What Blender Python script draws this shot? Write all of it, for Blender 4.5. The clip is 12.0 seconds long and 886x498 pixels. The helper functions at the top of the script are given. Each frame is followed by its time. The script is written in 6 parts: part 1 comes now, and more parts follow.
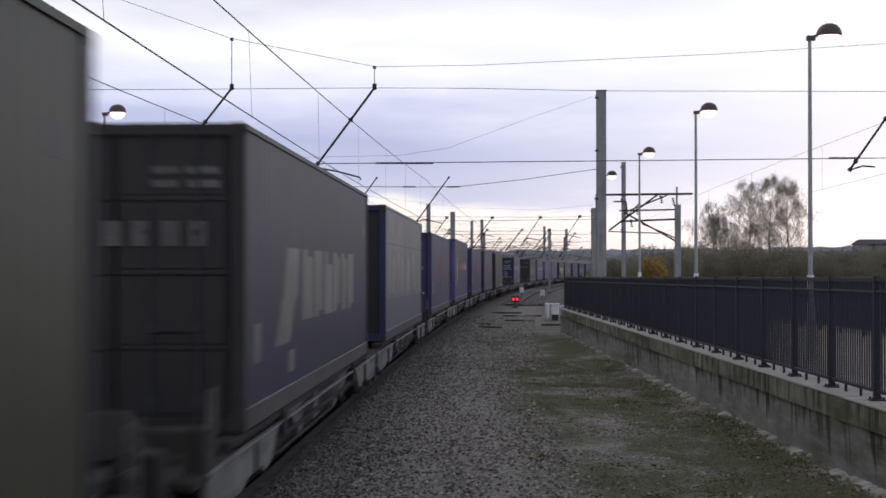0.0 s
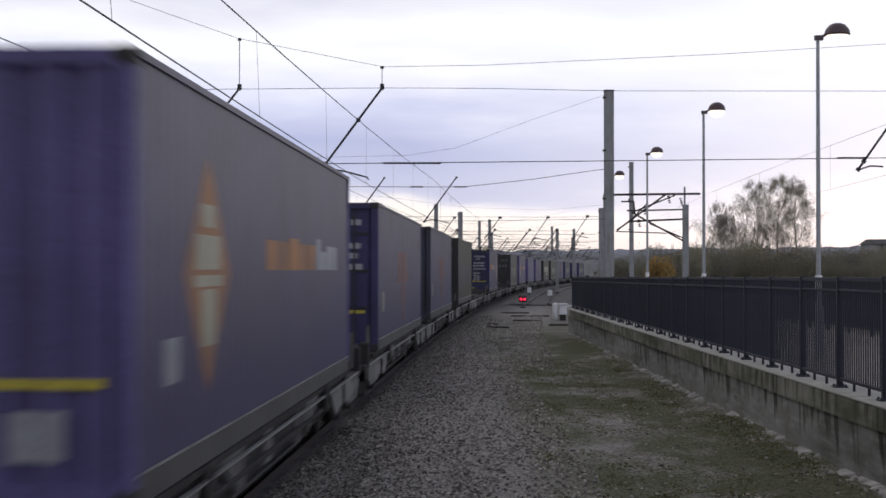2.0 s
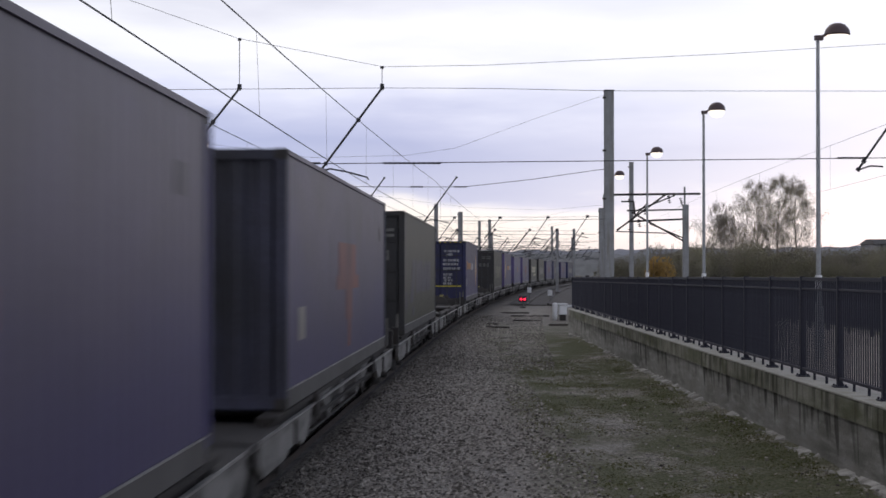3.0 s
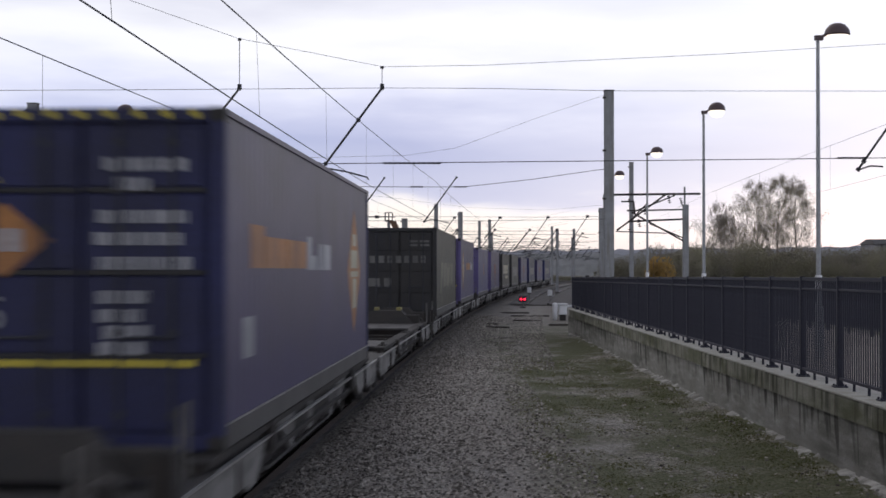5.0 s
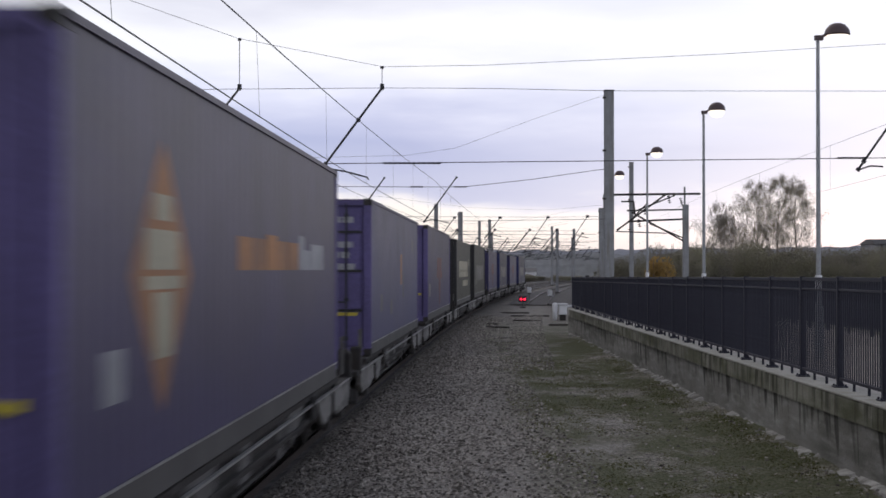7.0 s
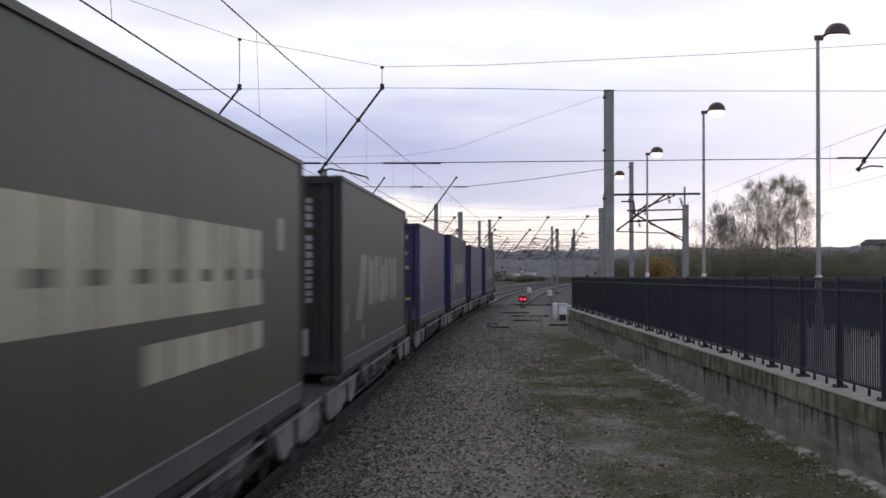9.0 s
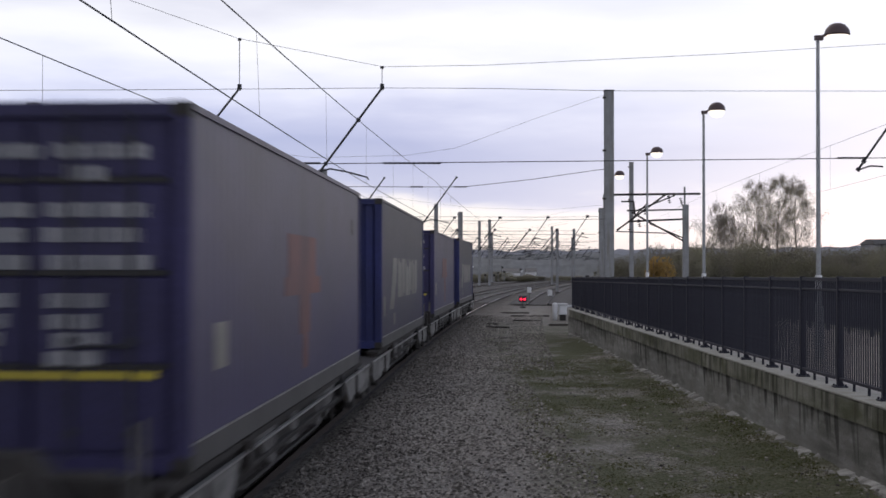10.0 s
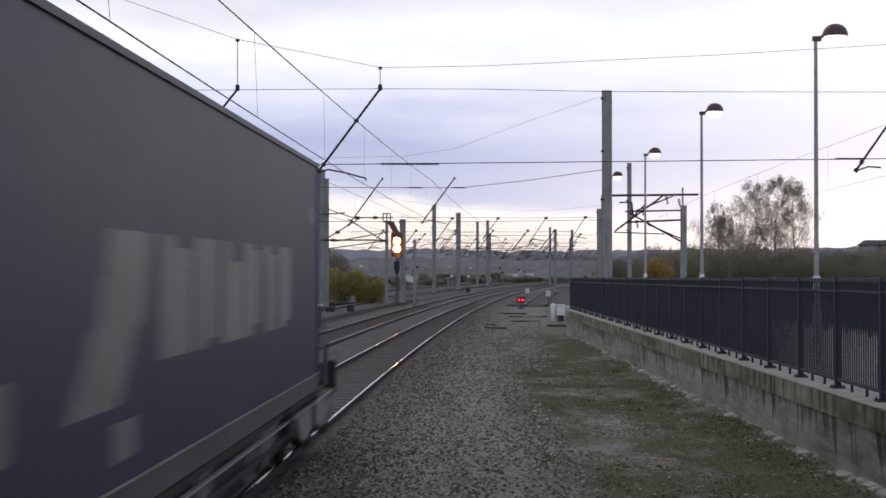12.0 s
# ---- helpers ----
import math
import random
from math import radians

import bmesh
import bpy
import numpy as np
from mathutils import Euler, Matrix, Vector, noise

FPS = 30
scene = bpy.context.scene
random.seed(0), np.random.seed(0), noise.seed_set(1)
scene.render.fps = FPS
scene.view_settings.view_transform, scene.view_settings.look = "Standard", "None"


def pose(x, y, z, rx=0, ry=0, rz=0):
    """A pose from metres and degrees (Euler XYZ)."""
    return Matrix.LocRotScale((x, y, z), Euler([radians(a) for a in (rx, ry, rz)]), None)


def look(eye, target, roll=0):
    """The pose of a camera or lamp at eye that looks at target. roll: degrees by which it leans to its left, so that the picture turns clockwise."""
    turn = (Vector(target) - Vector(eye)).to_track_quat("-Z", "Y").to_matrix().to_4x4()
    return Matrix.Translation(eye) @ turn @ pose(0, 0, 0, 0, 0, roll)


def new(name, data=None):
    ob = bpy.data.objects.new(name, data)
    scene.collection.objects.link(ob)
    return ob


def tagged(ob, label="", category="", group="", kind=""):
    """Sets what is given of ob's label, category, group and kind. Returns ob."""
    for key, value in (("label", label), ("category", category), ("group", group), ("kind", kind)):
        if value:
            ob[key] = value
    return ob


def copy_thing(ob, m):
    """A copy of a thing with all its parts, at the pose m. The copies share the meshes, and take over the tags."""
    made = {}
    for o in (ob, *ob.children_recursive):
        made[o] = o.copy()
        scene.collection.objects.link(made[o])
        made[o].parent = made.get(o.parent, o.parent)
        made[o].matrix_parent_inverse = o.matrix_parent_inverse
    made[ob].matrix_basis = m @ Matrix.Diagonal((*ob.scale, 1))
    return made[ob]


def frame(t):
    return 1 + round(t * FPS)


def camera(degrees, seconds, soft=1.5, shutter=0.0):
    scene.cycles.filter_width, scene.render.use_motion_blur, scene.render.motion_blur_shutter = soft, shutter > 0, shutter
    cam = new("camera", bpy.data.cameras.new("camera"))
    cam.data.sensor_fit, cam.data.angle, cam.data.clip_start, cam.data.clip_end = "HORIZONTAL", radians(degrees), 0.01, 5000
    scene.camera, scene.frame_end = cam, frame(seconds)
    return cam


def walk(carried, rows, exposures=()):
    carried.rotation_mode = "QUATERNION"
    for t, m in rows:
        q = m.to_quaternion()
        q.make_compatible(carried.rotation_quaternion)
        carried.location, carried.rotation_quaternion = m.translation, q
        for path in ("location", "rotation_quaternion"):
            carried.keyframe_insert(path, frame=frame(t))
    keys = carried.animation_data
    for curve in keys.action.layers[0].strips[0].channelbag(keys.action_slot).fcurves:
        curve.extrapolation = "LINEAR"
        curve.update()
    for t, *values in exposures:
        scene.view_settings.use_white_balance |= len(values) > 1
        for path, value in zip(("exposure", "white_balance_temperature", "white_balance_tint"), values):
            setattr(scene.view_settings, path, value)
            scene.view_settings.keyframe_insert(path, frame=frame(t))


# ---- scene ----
FOV = 33.0
EYE = (0.0, 0.0, 2.5)
PITCH = 0.79
cam = camera(FOV, 12.0, soft=1.6, shutter=0.5)


def aim(pan, tilt):
    """The camera's pose: pan to the left and tilt up, in degrees."""
    return pose(*EYE, 90 + tilt, 0, pan)


walk(cam, [(0.0, aim(-0.292, PITCH)), (0.5, aim(-0.292, PITCH)), (0.8, aim(-0.15, PITCH)), (1.0, aim(0.0, PITCH)), (3.0, aim(0.0, PITCH)),
           (5.0, aim(0.0, PITCH)), (8.0, aim(0.0, PITCH)), (10.8, aim(0.0, PITCH)), (11.6, aim(0.0, PITCH)), (12.0, aim(-0.075, PITCH + 0.03))],
     exposures=[(0.0, 0.09), (12.0, 0.09)])

# ---- sky and light ----
world = bpy.data.worlds.new("sky")
scene.world = world
world.use_nodes = True


def build_sky():
    nt = world.node_tree
    nt.nodes.clear()
    N, link = nt.nodes.new, nt.links.new
    out, bg = N("ShaderNodeOutputWorld"), N("ShaderNodeBackground")
    sky = N("ShaderNodeTexSky")
    sky.sky_type, sky.sun_disc = "NISHITA", False
    sky.sun_elevation, sky.sun_rotation = radians(4), radians(20)
    tc, sep = N("ShaderNodeTexCoord"), N("ShaderNodeSeparateXYZ")
    link(tc.outputs["Generated"], sep.inputs[0])
    # cloud sheets, stretched along the horizon
    mp = N("ShaderNodeMapping")
    mp.inputs["Scale"].default_value = (2.2, 1.0, 11.0)
    mp.inputs["Location"].default_value = (0.35, 0.2, 0.45)
    link(tc.outputs["Generated"], mp.inputs[0])
    noi = N("ShaderNodeTexNoise")
    noi.inputs["Scale"].default_value = 2.3
    noi.inputs["Detail"].default_value = 6
    noi.inputs["Roughness"].default_value = 0.5
    link(mp.outputs[0], noi.inputs["Vector"])
    # height of the sky, shaken by the clouds
    ad = N("ShaderNodeMath")
    ad.operation = "MULTIPLY_ADD"
    link(noi.outputs["Fac"], ad.inputs[0])
    ad.inputs[1].default_value = 0.10
    add2 = N("ShaderNodeMath")
    add2.operation = "MULTIPLY_ADD"
    link(sep.outputs["X"], add2.inputs[0])
    add2.inputs[1].default_value = -0.04
    link(sep.outputs["Z"], add2.inputs[2])
    low = N("ShaderNodeMath")
    low.operation = "SUBTRACT"
    low.inputs[1].default_value = 0.050
    link(add2.outputs[0], low.inputs[0])
    link(low.outputs[0], ad.inputs[2])
    ramp = N("ShaderNodeValToRGB")
    cr = ramp.color_ramp
    stops = [(0.0, (0.80, 0.73, 0.70)), (0.016, (0.92, 0.86, 0.81)), (0.030, (0.93, 0.90, 0.90)), (0.036, (0.80, 0.80, 0.88)), (0.045, (0.51, 0.555, 0.765)),
             (0.080, (0.42, 0.47, 0.715)), (0.100, (0.53, 0.57, 0.80)), (0.122, (0.76, 0.785, 0.96)), (0.142, (0.91, 0.92, 1.0)), (0.158, (0.91, 0.92, 1.0)),
             (0.186, (0.70, 0.71, 0.83)), (0.215, (0.78, 0.79, 0.89)), (0.30, (1.0, 1.0, 1.0)), (1.0, (1.0, 1.0, 1.0))]
    while len(cr.elements) < len(stops):
        cr.elements.new(0.5)
    for el, (p, c) in zip(cr.elements, stops):
        el.position, el.color = p, (*c, 1)
    link(ad.outputs[0], ramp.inputs[0])
    # thinner, whiter cloud to one side
    thin = N("ShaderNodeMapRange")
    thin.inputs["From Min"].default_value, thin.inputs["From Max"].default_value = -0.02, 0.34
    thin.inputs["To Min"].default_value, thin.inputs["To Max"].default_value = 0.0, 0.9
    link(sep.outputs["X"], thin.inputs[0])
    white = N("ShaderNodeMixRGB")
    white.inputs[2].default_value = (0.81, 0.875, 1.04, 1)
    link(thin.outputs[0], white.inputs[0])
    link(ramp.outputs[0], white.inputs[1])
    # the unseen sky overhead is dimmed only to darken the ground below it
    deck = N("ShaderNodeMapRange")
    deck.inputs["From Min"].default_value, deck.inputs["From Max"].default_value = 0.2, 0.5
    deck.inputs["To Min"].default_value, deck.inputs["To Max"].default_value = 1.0, 0.0
    link(sep.outputs["Z"], deck.inputs[0])
    dim = N("ShaderNodeMixRGB")
    dim.blend_type = "MULTIPLY"
    dim.inputs[0].default_value = 1.0
    link(white.outputs[0], dim.inputs[1])
    overhead_tint = N("ShaderNodeMixRGB")
    overhead_tint.inputs[1].default_value, overhead_tint.inputs[2].default_value = (0.41, 0.42, 0.485, 1), (1, 1, 1, 1)
    link(deck.outputs[0], overhead_tint.inputs[0])
    link(overhead_tint.outputs[0], dim.inputs[2])
    mix = N("ShaderNodeMixRGB")
    mix.inputs[0].default_value = 0.006
    link(dim.outputs[0], mix.inputs[1])
    link(sky.outputs[0], mix.inputs[2])
    link(mix.outputs[0], bg.inputs[0])
    bg.inputs[1].default_value = 1.0
    link(bg.outputs[0], out.inputs[0])


build_sky()
sun = new("sun", bpy.data.lights.new("sun", "SUN"))
sun.data.energy, sun.data.angle, sun.data.color = 0.25, radians(20), (1.0, 0.9, 0.85)
sun.matrix_world = look((-20, 60, 45), (0, 0, 0))


# ---- materials ----
def material(name, base, rough=0.7, metal=0.0, other=None, scale=3.0, amount=0.5, fine=40.0, bump=0.15, bump_scale=60.0, stretch=(1, 1, 1),
             emit=None, power=0.0, vary=0.0, coords="Object", spec=0.4, streak=None, lower_tone=None):
    """A surface of two tones mixed by a broad noise, with a fine grain and relief; streak: a third tone in drips that run down."""
    m = bpy.data.materials.new(name)
    m.use_nodes = True
    nt = m.node_tree
    N, link = nt.nodes.new, nt.links.new
    b = nt.nodes["Principled BSDF"]
    b.inputs["Roughness"].default_value, b.inputs["Metallic"].default_value = rough, metal
    b.inputs["Specular IOR Level"].default_value = spec
    tc = N("ShaderNodeTexCoord")
    mp = N("ShaderNodeMapping")
    mp.inputs["Scale"].default_value = stretch
    if coords == "World":
        tc = N("ShaderNodeNewGeometry")
        coords = "Position"
    link(tc.outputs[coords], mp.inputs[0])
    n1, n2 = N("ShaderNodeTexNoise"), N("ShaderNodeTexNoise")
    n1.inputs["Scale"].default_value, n1.inputs["Detail"].default_value = scale, 5
    n2.inputs["Scale"].default_value, n2.inputs["Detail"].default_value = fine, 3
    for n in (n1, n2):
        link(mp.outputs[0], n.inputs["Vector"])
    ramp = N("ShaderNodeValToRGB")
    ramp.color_ramp.elements[0].position, ramp.color_ramp.elements[1].position = 0.35, 0.68
    link(n1.outputs["Fac"], ramp.inputs[0])
    other = other or tuple(c * 0.6 for c in base)
    fac = N("ShaderNodeMath")
    fac.operation = "MULTIPLY"
    fac.inputs[1].default_value = amount
    link(ramp.outputs[0], fac.inputs[0])
    mix = N("ShaderNodeMixRGB")
    mix.inputs[1].default_value, mix.inputs[2].default_value = (*base, 1), (*other, 1)
    link(fac.outputs[0], mix.inputs[0])
    col = mix.outputs[0]
    for tone, size, much in ([streak] if isinstance(streak, tuple) else streak or []):
        mp3, n3 = N("ShaderNodeMapping"), N("ShaderNodeTexNoise")
        mp3.inputs["Scale"].default_value = size
        link(tc.outputs[coords], mp3.inputs[0])
        link(mp3.outputs[0], n3.inputs["Vector"])
        n3.inputs["Scale"].default_value, n3.inputs["Detail"].default_value = 1.0, 4
        r3 = N("ShaderNodeValToRGB")
        r3.color_ramp.elements[0].position, r3.color_ramp.elements[1].position = 0.5, 0.68
        link(n3.outputs["Fac"], r3.inputs[0])
        f3 = N("ShaderNodeMath")
        f3.operation = "MULTIPLY"
        f3.inputs[1].default_value = much
        link(r3.outputs[0], f3.inputs[0])
        mx3 = N("ShaderNodeMixRGB")
        mx3.inputs[2].default_value = (*tone, 1)
        link(f3.outputs[0], mx3.inputs[0])
        link(col, mx3.inputs[1])
        col = mx3.outputs[0]
    if lower_tone:
        # the film thins downwards; the darker lower tone also paints in the reflected ground
        tone, z0, z1, much = lower_tone
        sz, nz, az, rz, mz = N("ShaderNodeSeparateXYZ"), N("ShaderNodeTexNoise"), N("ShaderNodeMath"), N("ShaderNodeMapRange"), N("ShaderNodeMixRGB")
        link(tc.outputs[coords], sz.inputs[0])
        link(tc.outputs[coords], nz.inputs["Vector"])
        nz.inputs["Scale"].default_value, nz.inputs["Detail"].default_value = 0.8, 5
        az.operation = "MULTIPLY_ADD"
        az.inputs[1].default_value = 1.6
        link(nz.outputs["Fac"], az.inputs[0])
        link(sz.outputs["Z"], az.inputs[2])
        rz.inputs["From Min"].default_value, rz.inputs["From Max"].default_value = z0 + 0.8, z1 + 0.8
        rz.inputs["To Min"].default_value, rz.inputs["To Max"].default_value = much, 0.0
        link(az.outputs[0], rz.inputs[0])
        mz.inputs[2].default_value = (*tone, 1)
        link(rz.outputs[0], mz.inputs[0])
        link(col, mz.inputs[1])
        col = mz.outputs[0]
    grain = N("ShaderNodeMixRGB")
    grain.blend_type = "OVERLAY"
    grain.inputs[0].default_value = 0.35
    link(col, grain.inputs[1])
    link(n2.outputs["Fac"], grain.inputs[2])
    col = grain.outputs[0]
    if vary:
        oi, hs = N("ShaderNodeObjectInfo"), N("ShaderNodeHueSaturation")
        mr = N("ShaderNodeMapRange")
        mr.inputs["To Min"].default_value, mr.inputs["To Max"].default_value = 1 - vary, 1 + vary
        link(oi.outputs["Random"], mr.inputs[0])
        link(mr.outputs[0], hs.inputs["Value"])
        link(col, hs.inputs["Color"])
        col = hs.outputs[0]
    link(col, b.inputs["Base Color"])
    if bump:
        n4, bp = N("ShaderNodeTexNoise"), N("ShaderNodeBump")
        n4.inputs["Scale"].default_value, n4.inputs["Detail"].default_value = bump_scale, 4
        link(mp.outputs[0], n4.inputs["Vector"])
        bp.inputs["Strength"].default_value, bp.inputs["Distance"].default_value = bump, 0.02
        link(n4.outputs["Fac"], bp.inputs["Height"])
        link(bp.outputs[0], b.inputs["Normal"])
    if emit:
        b.inputs["Emission Color"].default_value, b.inputs["Emission Strength"].default_value = (*emit, 1), power
    return m


M = {}
M["steel_dark"] = material("dark_dirty_steel", (0.036, 0.034, 0.033), 0.75, 0.2, (0.055, 0.046, 0.04), 4, 0.6)
M["steel_grey"] = material("weathered_grey_steel", (0.15, 0.143, 0.135), 0.65, 0.3, (0.065, 0.058, 0.055), 3, 0.8)
M["steel_mid"] = material("scuffed_deck_steel", (0.07, 0.066, 0.066), 0.75, 0.1, (0.028, 0.025, 0.024), 2.5, 0.8)
M["galv"] = material("galvanised_steel", (0.36, 0.37, 0.38), 0.55, 0.5, (0.26, 0.26, 0.27), 6, 0.6)
M["mast"] = material("mast_grey", (0.32, 0.325, 0.335), 0.7, 0.2, (0.22, 0.22, 0.22), 2.5, 0.7, streak=((0.16, 0.13, 0.1), (6, 6, 0.5), 0.5))
# black lifted towards blue: veiling glare is mixed into the base colour
M["black_paint"] = material("black_fence_paint", (0.033, 0.033, 0.047), 0.6, 0, (0.038, 0.038, 0.052), 8, 0.6, bump=0.05, spec=0.2)
M["fence_black"] = material("worn_black_fence_paint", (0.03, 0.028, 0.028), 0.6, 0, (0.045, 0.04, 0.038), 8, 0.6, bump=0.05, spec=0.2)
M["wire"] = material("dark_wire", (0.05, 0.05, 0.055), 0.6, 0.5, bump=0)
M["rail_side"] = material("rusty_rail", (0.05, 0.034, 0.027), 0.85, 0.1, (0.03, 0.024, 0.021), 9, 0.7)
M["rail_top"] = material("polished_rail_head", (0.44, 0.425, 0.40), 0.12, 1.0, (0.26, 0.24, 0.22), 3.0, 0.8, bump=0.02, stretch=(6, 1, 6))
M["sleeper"] = material("concrete_sleeper", (0.12, 0.108, 0.098), 0.9, 0, (0.055, 0.048, 0.043), 5, 0.7)
M["concrete"] = material("stained_concrete", (0.30, 0.29, 0.265), 0.9, 0, (0.175, 0.168, 0.148), 0.9, 0.85, bump=0.5, bump_scale=18,
                         streak=[((0.07, 0.072, 0.055), (0.3, 0.7, 1.6), 0.6), ((0.46, 0.45, 0.42), (1.0, 1.6, 9.0), 0.4), ((0.05, 0.05, 0.038), (0.5, 0.35, 3.2), 0.5)])
M["coping"] = material("coping_concrete", (0.27, 0.262, 0.215), 0.9, 0, (0.13, 0.13, 0.09), 2.2, 0.9, bump=0.4, vary=0.03, coords="World", streak=[((0.075, 0.08, 0.03), (1.5, 0.5, 2.6), 0.75), ((0.05, 0.052, 0.024), (0.6, 1.6, 0.9), 0.6)])
# paler than the coping face: the top's stronger skylight is put into the colour
M["cap"] = material("skylit_pale_cap", (0.40, 0.385, 0.34), 0.9, 0, (0.27, 0.265, 0.22), 3.0, 0.8, bump=0.25)
M["paving"] = material("platform_paving", (0.33, 0.295, 0.255), 0.85, 0, (0.21, 0.187, 0.162), 1.5, 0.7)
M["paving_pale"] = material("pale_platform_paving", (0.44, 0.40, 0.355), 0.85, 0, (0.25, 0.225, 0.20), 1.5, 0.7)
M["white_line"] = material("white_line_paint", (0.72, 0.72, 0.70), 0.7, 0, (0.55, 0.55, 0.53), 5, 0.6)
M["brick_dark"] = material("dark_platform_face", (0.06, 0.052, 0.048), 0.9, 0, (0.035, 0.03, 0.03), 2, 0.7)
M["white"] = material("white_plastic", (0.75, 0.75, 0.76), 0.5, 0, (0.6, 0.6, 0.6), 5, 0.5, bump=0.05)
M["lamp_dome"] = material("lamp_dome_brown", (0.10, 0.062, 0.062), 0.4, 0.0, (0.07, 0.05, 0.055), 8, 0.5, bump=0.02)
M["lamp_glass"] = material("glowing_lamp_bowl", (0.85, 0.85, 0.83), 0.3, 0, bump=0, emit=(1.0, 0.86, 0.74), power=1.15)
M["red_light"] = material("red_signal_light", (0.4, 0.0, 0.02), 0.4, 0, bump=0, emit=(1.0, 0.02, 0.06), power=2)
M["amber_light"] = material("amber_signal_light", (0.6, 0.3, 0.05), 0.4, 0, bump=0, emit=(1.0, 0.47, 0.13), power=36)
M["signal_board"] = material("brown_signal_board", (0.17, 0.095, 0.055), 0.8, 0, (0.10, 0.06, 0.04), 4, 0.7)


# ---- mesh helpers ----
class Mesh:
    """Gathers the faces of one mesh."""

    def __init__(self):
        self.v, self.f = [], []

    def add(self, verts, faces):
        n = len(self.v)
        self.v += [tuple(p) for p in verts]
        self.f += [tuple(i + n for i in q) for q in faces]
        return self

    def box(self, x0, x1, y0, y1, z0, z1, ch=0.0):
        """A box; with ch its upright and upper edges are chamfered."""
        if ch <= 0:
            return self.add([(x0, y0, z0), (x1, y0, z0), (x1, y1, z0), (x0, y1, z0), (x0, y0, z1), (x1, y0, z1), (x1, y1, z1), (x0, y1, z1)],
                            [(3, 2, 1, 0), (4, 5, 6, 7), (0, 1, 5, 4), (1, 2, 6, 5), (2, 3, 7, 6), (3, 0, 4, 7)])

        def ring(d, z):
            return [(x0 + ch, y0 + d, z), (x1 - ch, y0 + d, z), (x1 - d, y0 + ch, z), (x1 - d, y1 - ch, z),
                    (x1 - ch, y1 - d, z), (x0 + ch, y1 - d, z), (x0 + d, y1 - ch, z), (x0 + d, y0 + ch, z)]
        return self.stack([ring(0, z0), ring(0, z1 - ch), ring(ch * 0.8, z1)])

    def stack(self, rings, closed=True):
        n = len(rings[0])
        vs = [p for r in rings for p in r]
        fs = []
        for k in range(len(rings) - 1):
            for i in range(n):
                j = (i + 1) % n
                fs.append((k * n + i, k * n + j, (k + 1) * n + j, (k + 1) * n + i))
        if closed:
            fs += [tuple(reversed(range(n))), tuple(range((len(rings) - 1) * n, len(rings) * n))]
        return self.add(vs, fs)

    def rod(self, p, q, r, n=8, r2=None):
        p, q = Vector(p), Vector(q)
        d = (q - p).normalized()
        a = d.orthogonal().normalized()
        b = d.cross(a)
        rings = [[tuple(c + (a * math.cos(2 * math.pi * i / n) + b * math.sin(2 * math.pi * i / n)) * rr) for i in range(n)]
                 for c, rr in ((p, r), (q, r if r2 is None else r2))]
        return self.stack(rings)

    def path(self, pts, r, n=5):
        pts = [Vector(p) for p in pts]
        rings = []
        for i, c in enumerate(pts):
            d = (pts[min(i + 1, len(pts) - 1)] - pts[max(i - 1, 0)]).normalized()
            a = d.cross(Vector((0, 0, 1)))
            a = a.normalized() if a.length > 1e-4 else Vector((1, 0, 0))
            b = a.cross(d)
            rings.append([tuple(c + (a * math.cos(2 * math.pi * k / n) + b * math.sin(2 * math.pi * k / n)) * r) for k in range(n)])
        return self.stack(rings)

    def lathe(self, profile, at=(0, 0, 0), n=14):
        """profile: (radius, z) from below."""
        rings = [[(at[0] + r * math.cos(2 * math.pi * i / n), at[1] + r * math.sin(2 * math.pi * i / n), at[2] + z) for i in range(n)] for r, z in profile]
        return self.stack(rings)

    def disc(self, c, axis, r, w, n=20):
        c, axis = Vector(c), Vector(axis).normalized()
        return self.rod(c - axis * w / 2, c + axis * w / 2, r, n)

    def data(self, name, mat, smooth=False):
        me = bpy.data.meshes.new(name)
        me.from_pydata(self.v, [], self.f)
        me.materials.append(mat)
        if smooth:
            me.shade_smooth()
        return me


def part(name, mesh, mat, parent=None, label="", smooth=False):
    """One mesh object, under a thing or on its own."""
    ob = new(name, mesh if isinstance(mesh, bpy.types.Mesh) else mesh.data(name, mat, smooth))
    if parent:
        ob.parent = parent
    if label:
        ob["label"] = label
    return ob


def thing(name, label, category, m=None, group=""):
    ob = new(name)
    ob.empty_display_size = 0.2
    tagged(ob, label, category, group)
    if m:
        ob.matrix_basis = m
    return ob


# ---- the line of the track ----
A, B, C = -3.533, 0.03067, 0.00022


def line(y, off=0.0):
    """Centre of the main track at y, off metres to its right, and its turn."""
    yy = max(y, 0.0)
    x, s = A + B * y + C * yy * yy, B + 2 * C * yy
    n = math.hypot(1, s)
    return Vector((x + off / n, y - off * s / n, 0)), s


# ---- ground ----
def stretch_mesh(offs, ys, z):
    """A strip along the track: offs from its centre and heights z(off)."""
    me = Mesh()
    n = len(offs)
    for y in ys:
        for o in offs:
            p, _ = line(y, o)
            me.v.append((p.x, p.y, z(o, y)))
    for j in range(len(ys) - 1):
        for i in range(n - 1):
            a = j * n + i
            me.f.append((a, a + 1, a + 1 + n, a + n))
    return me


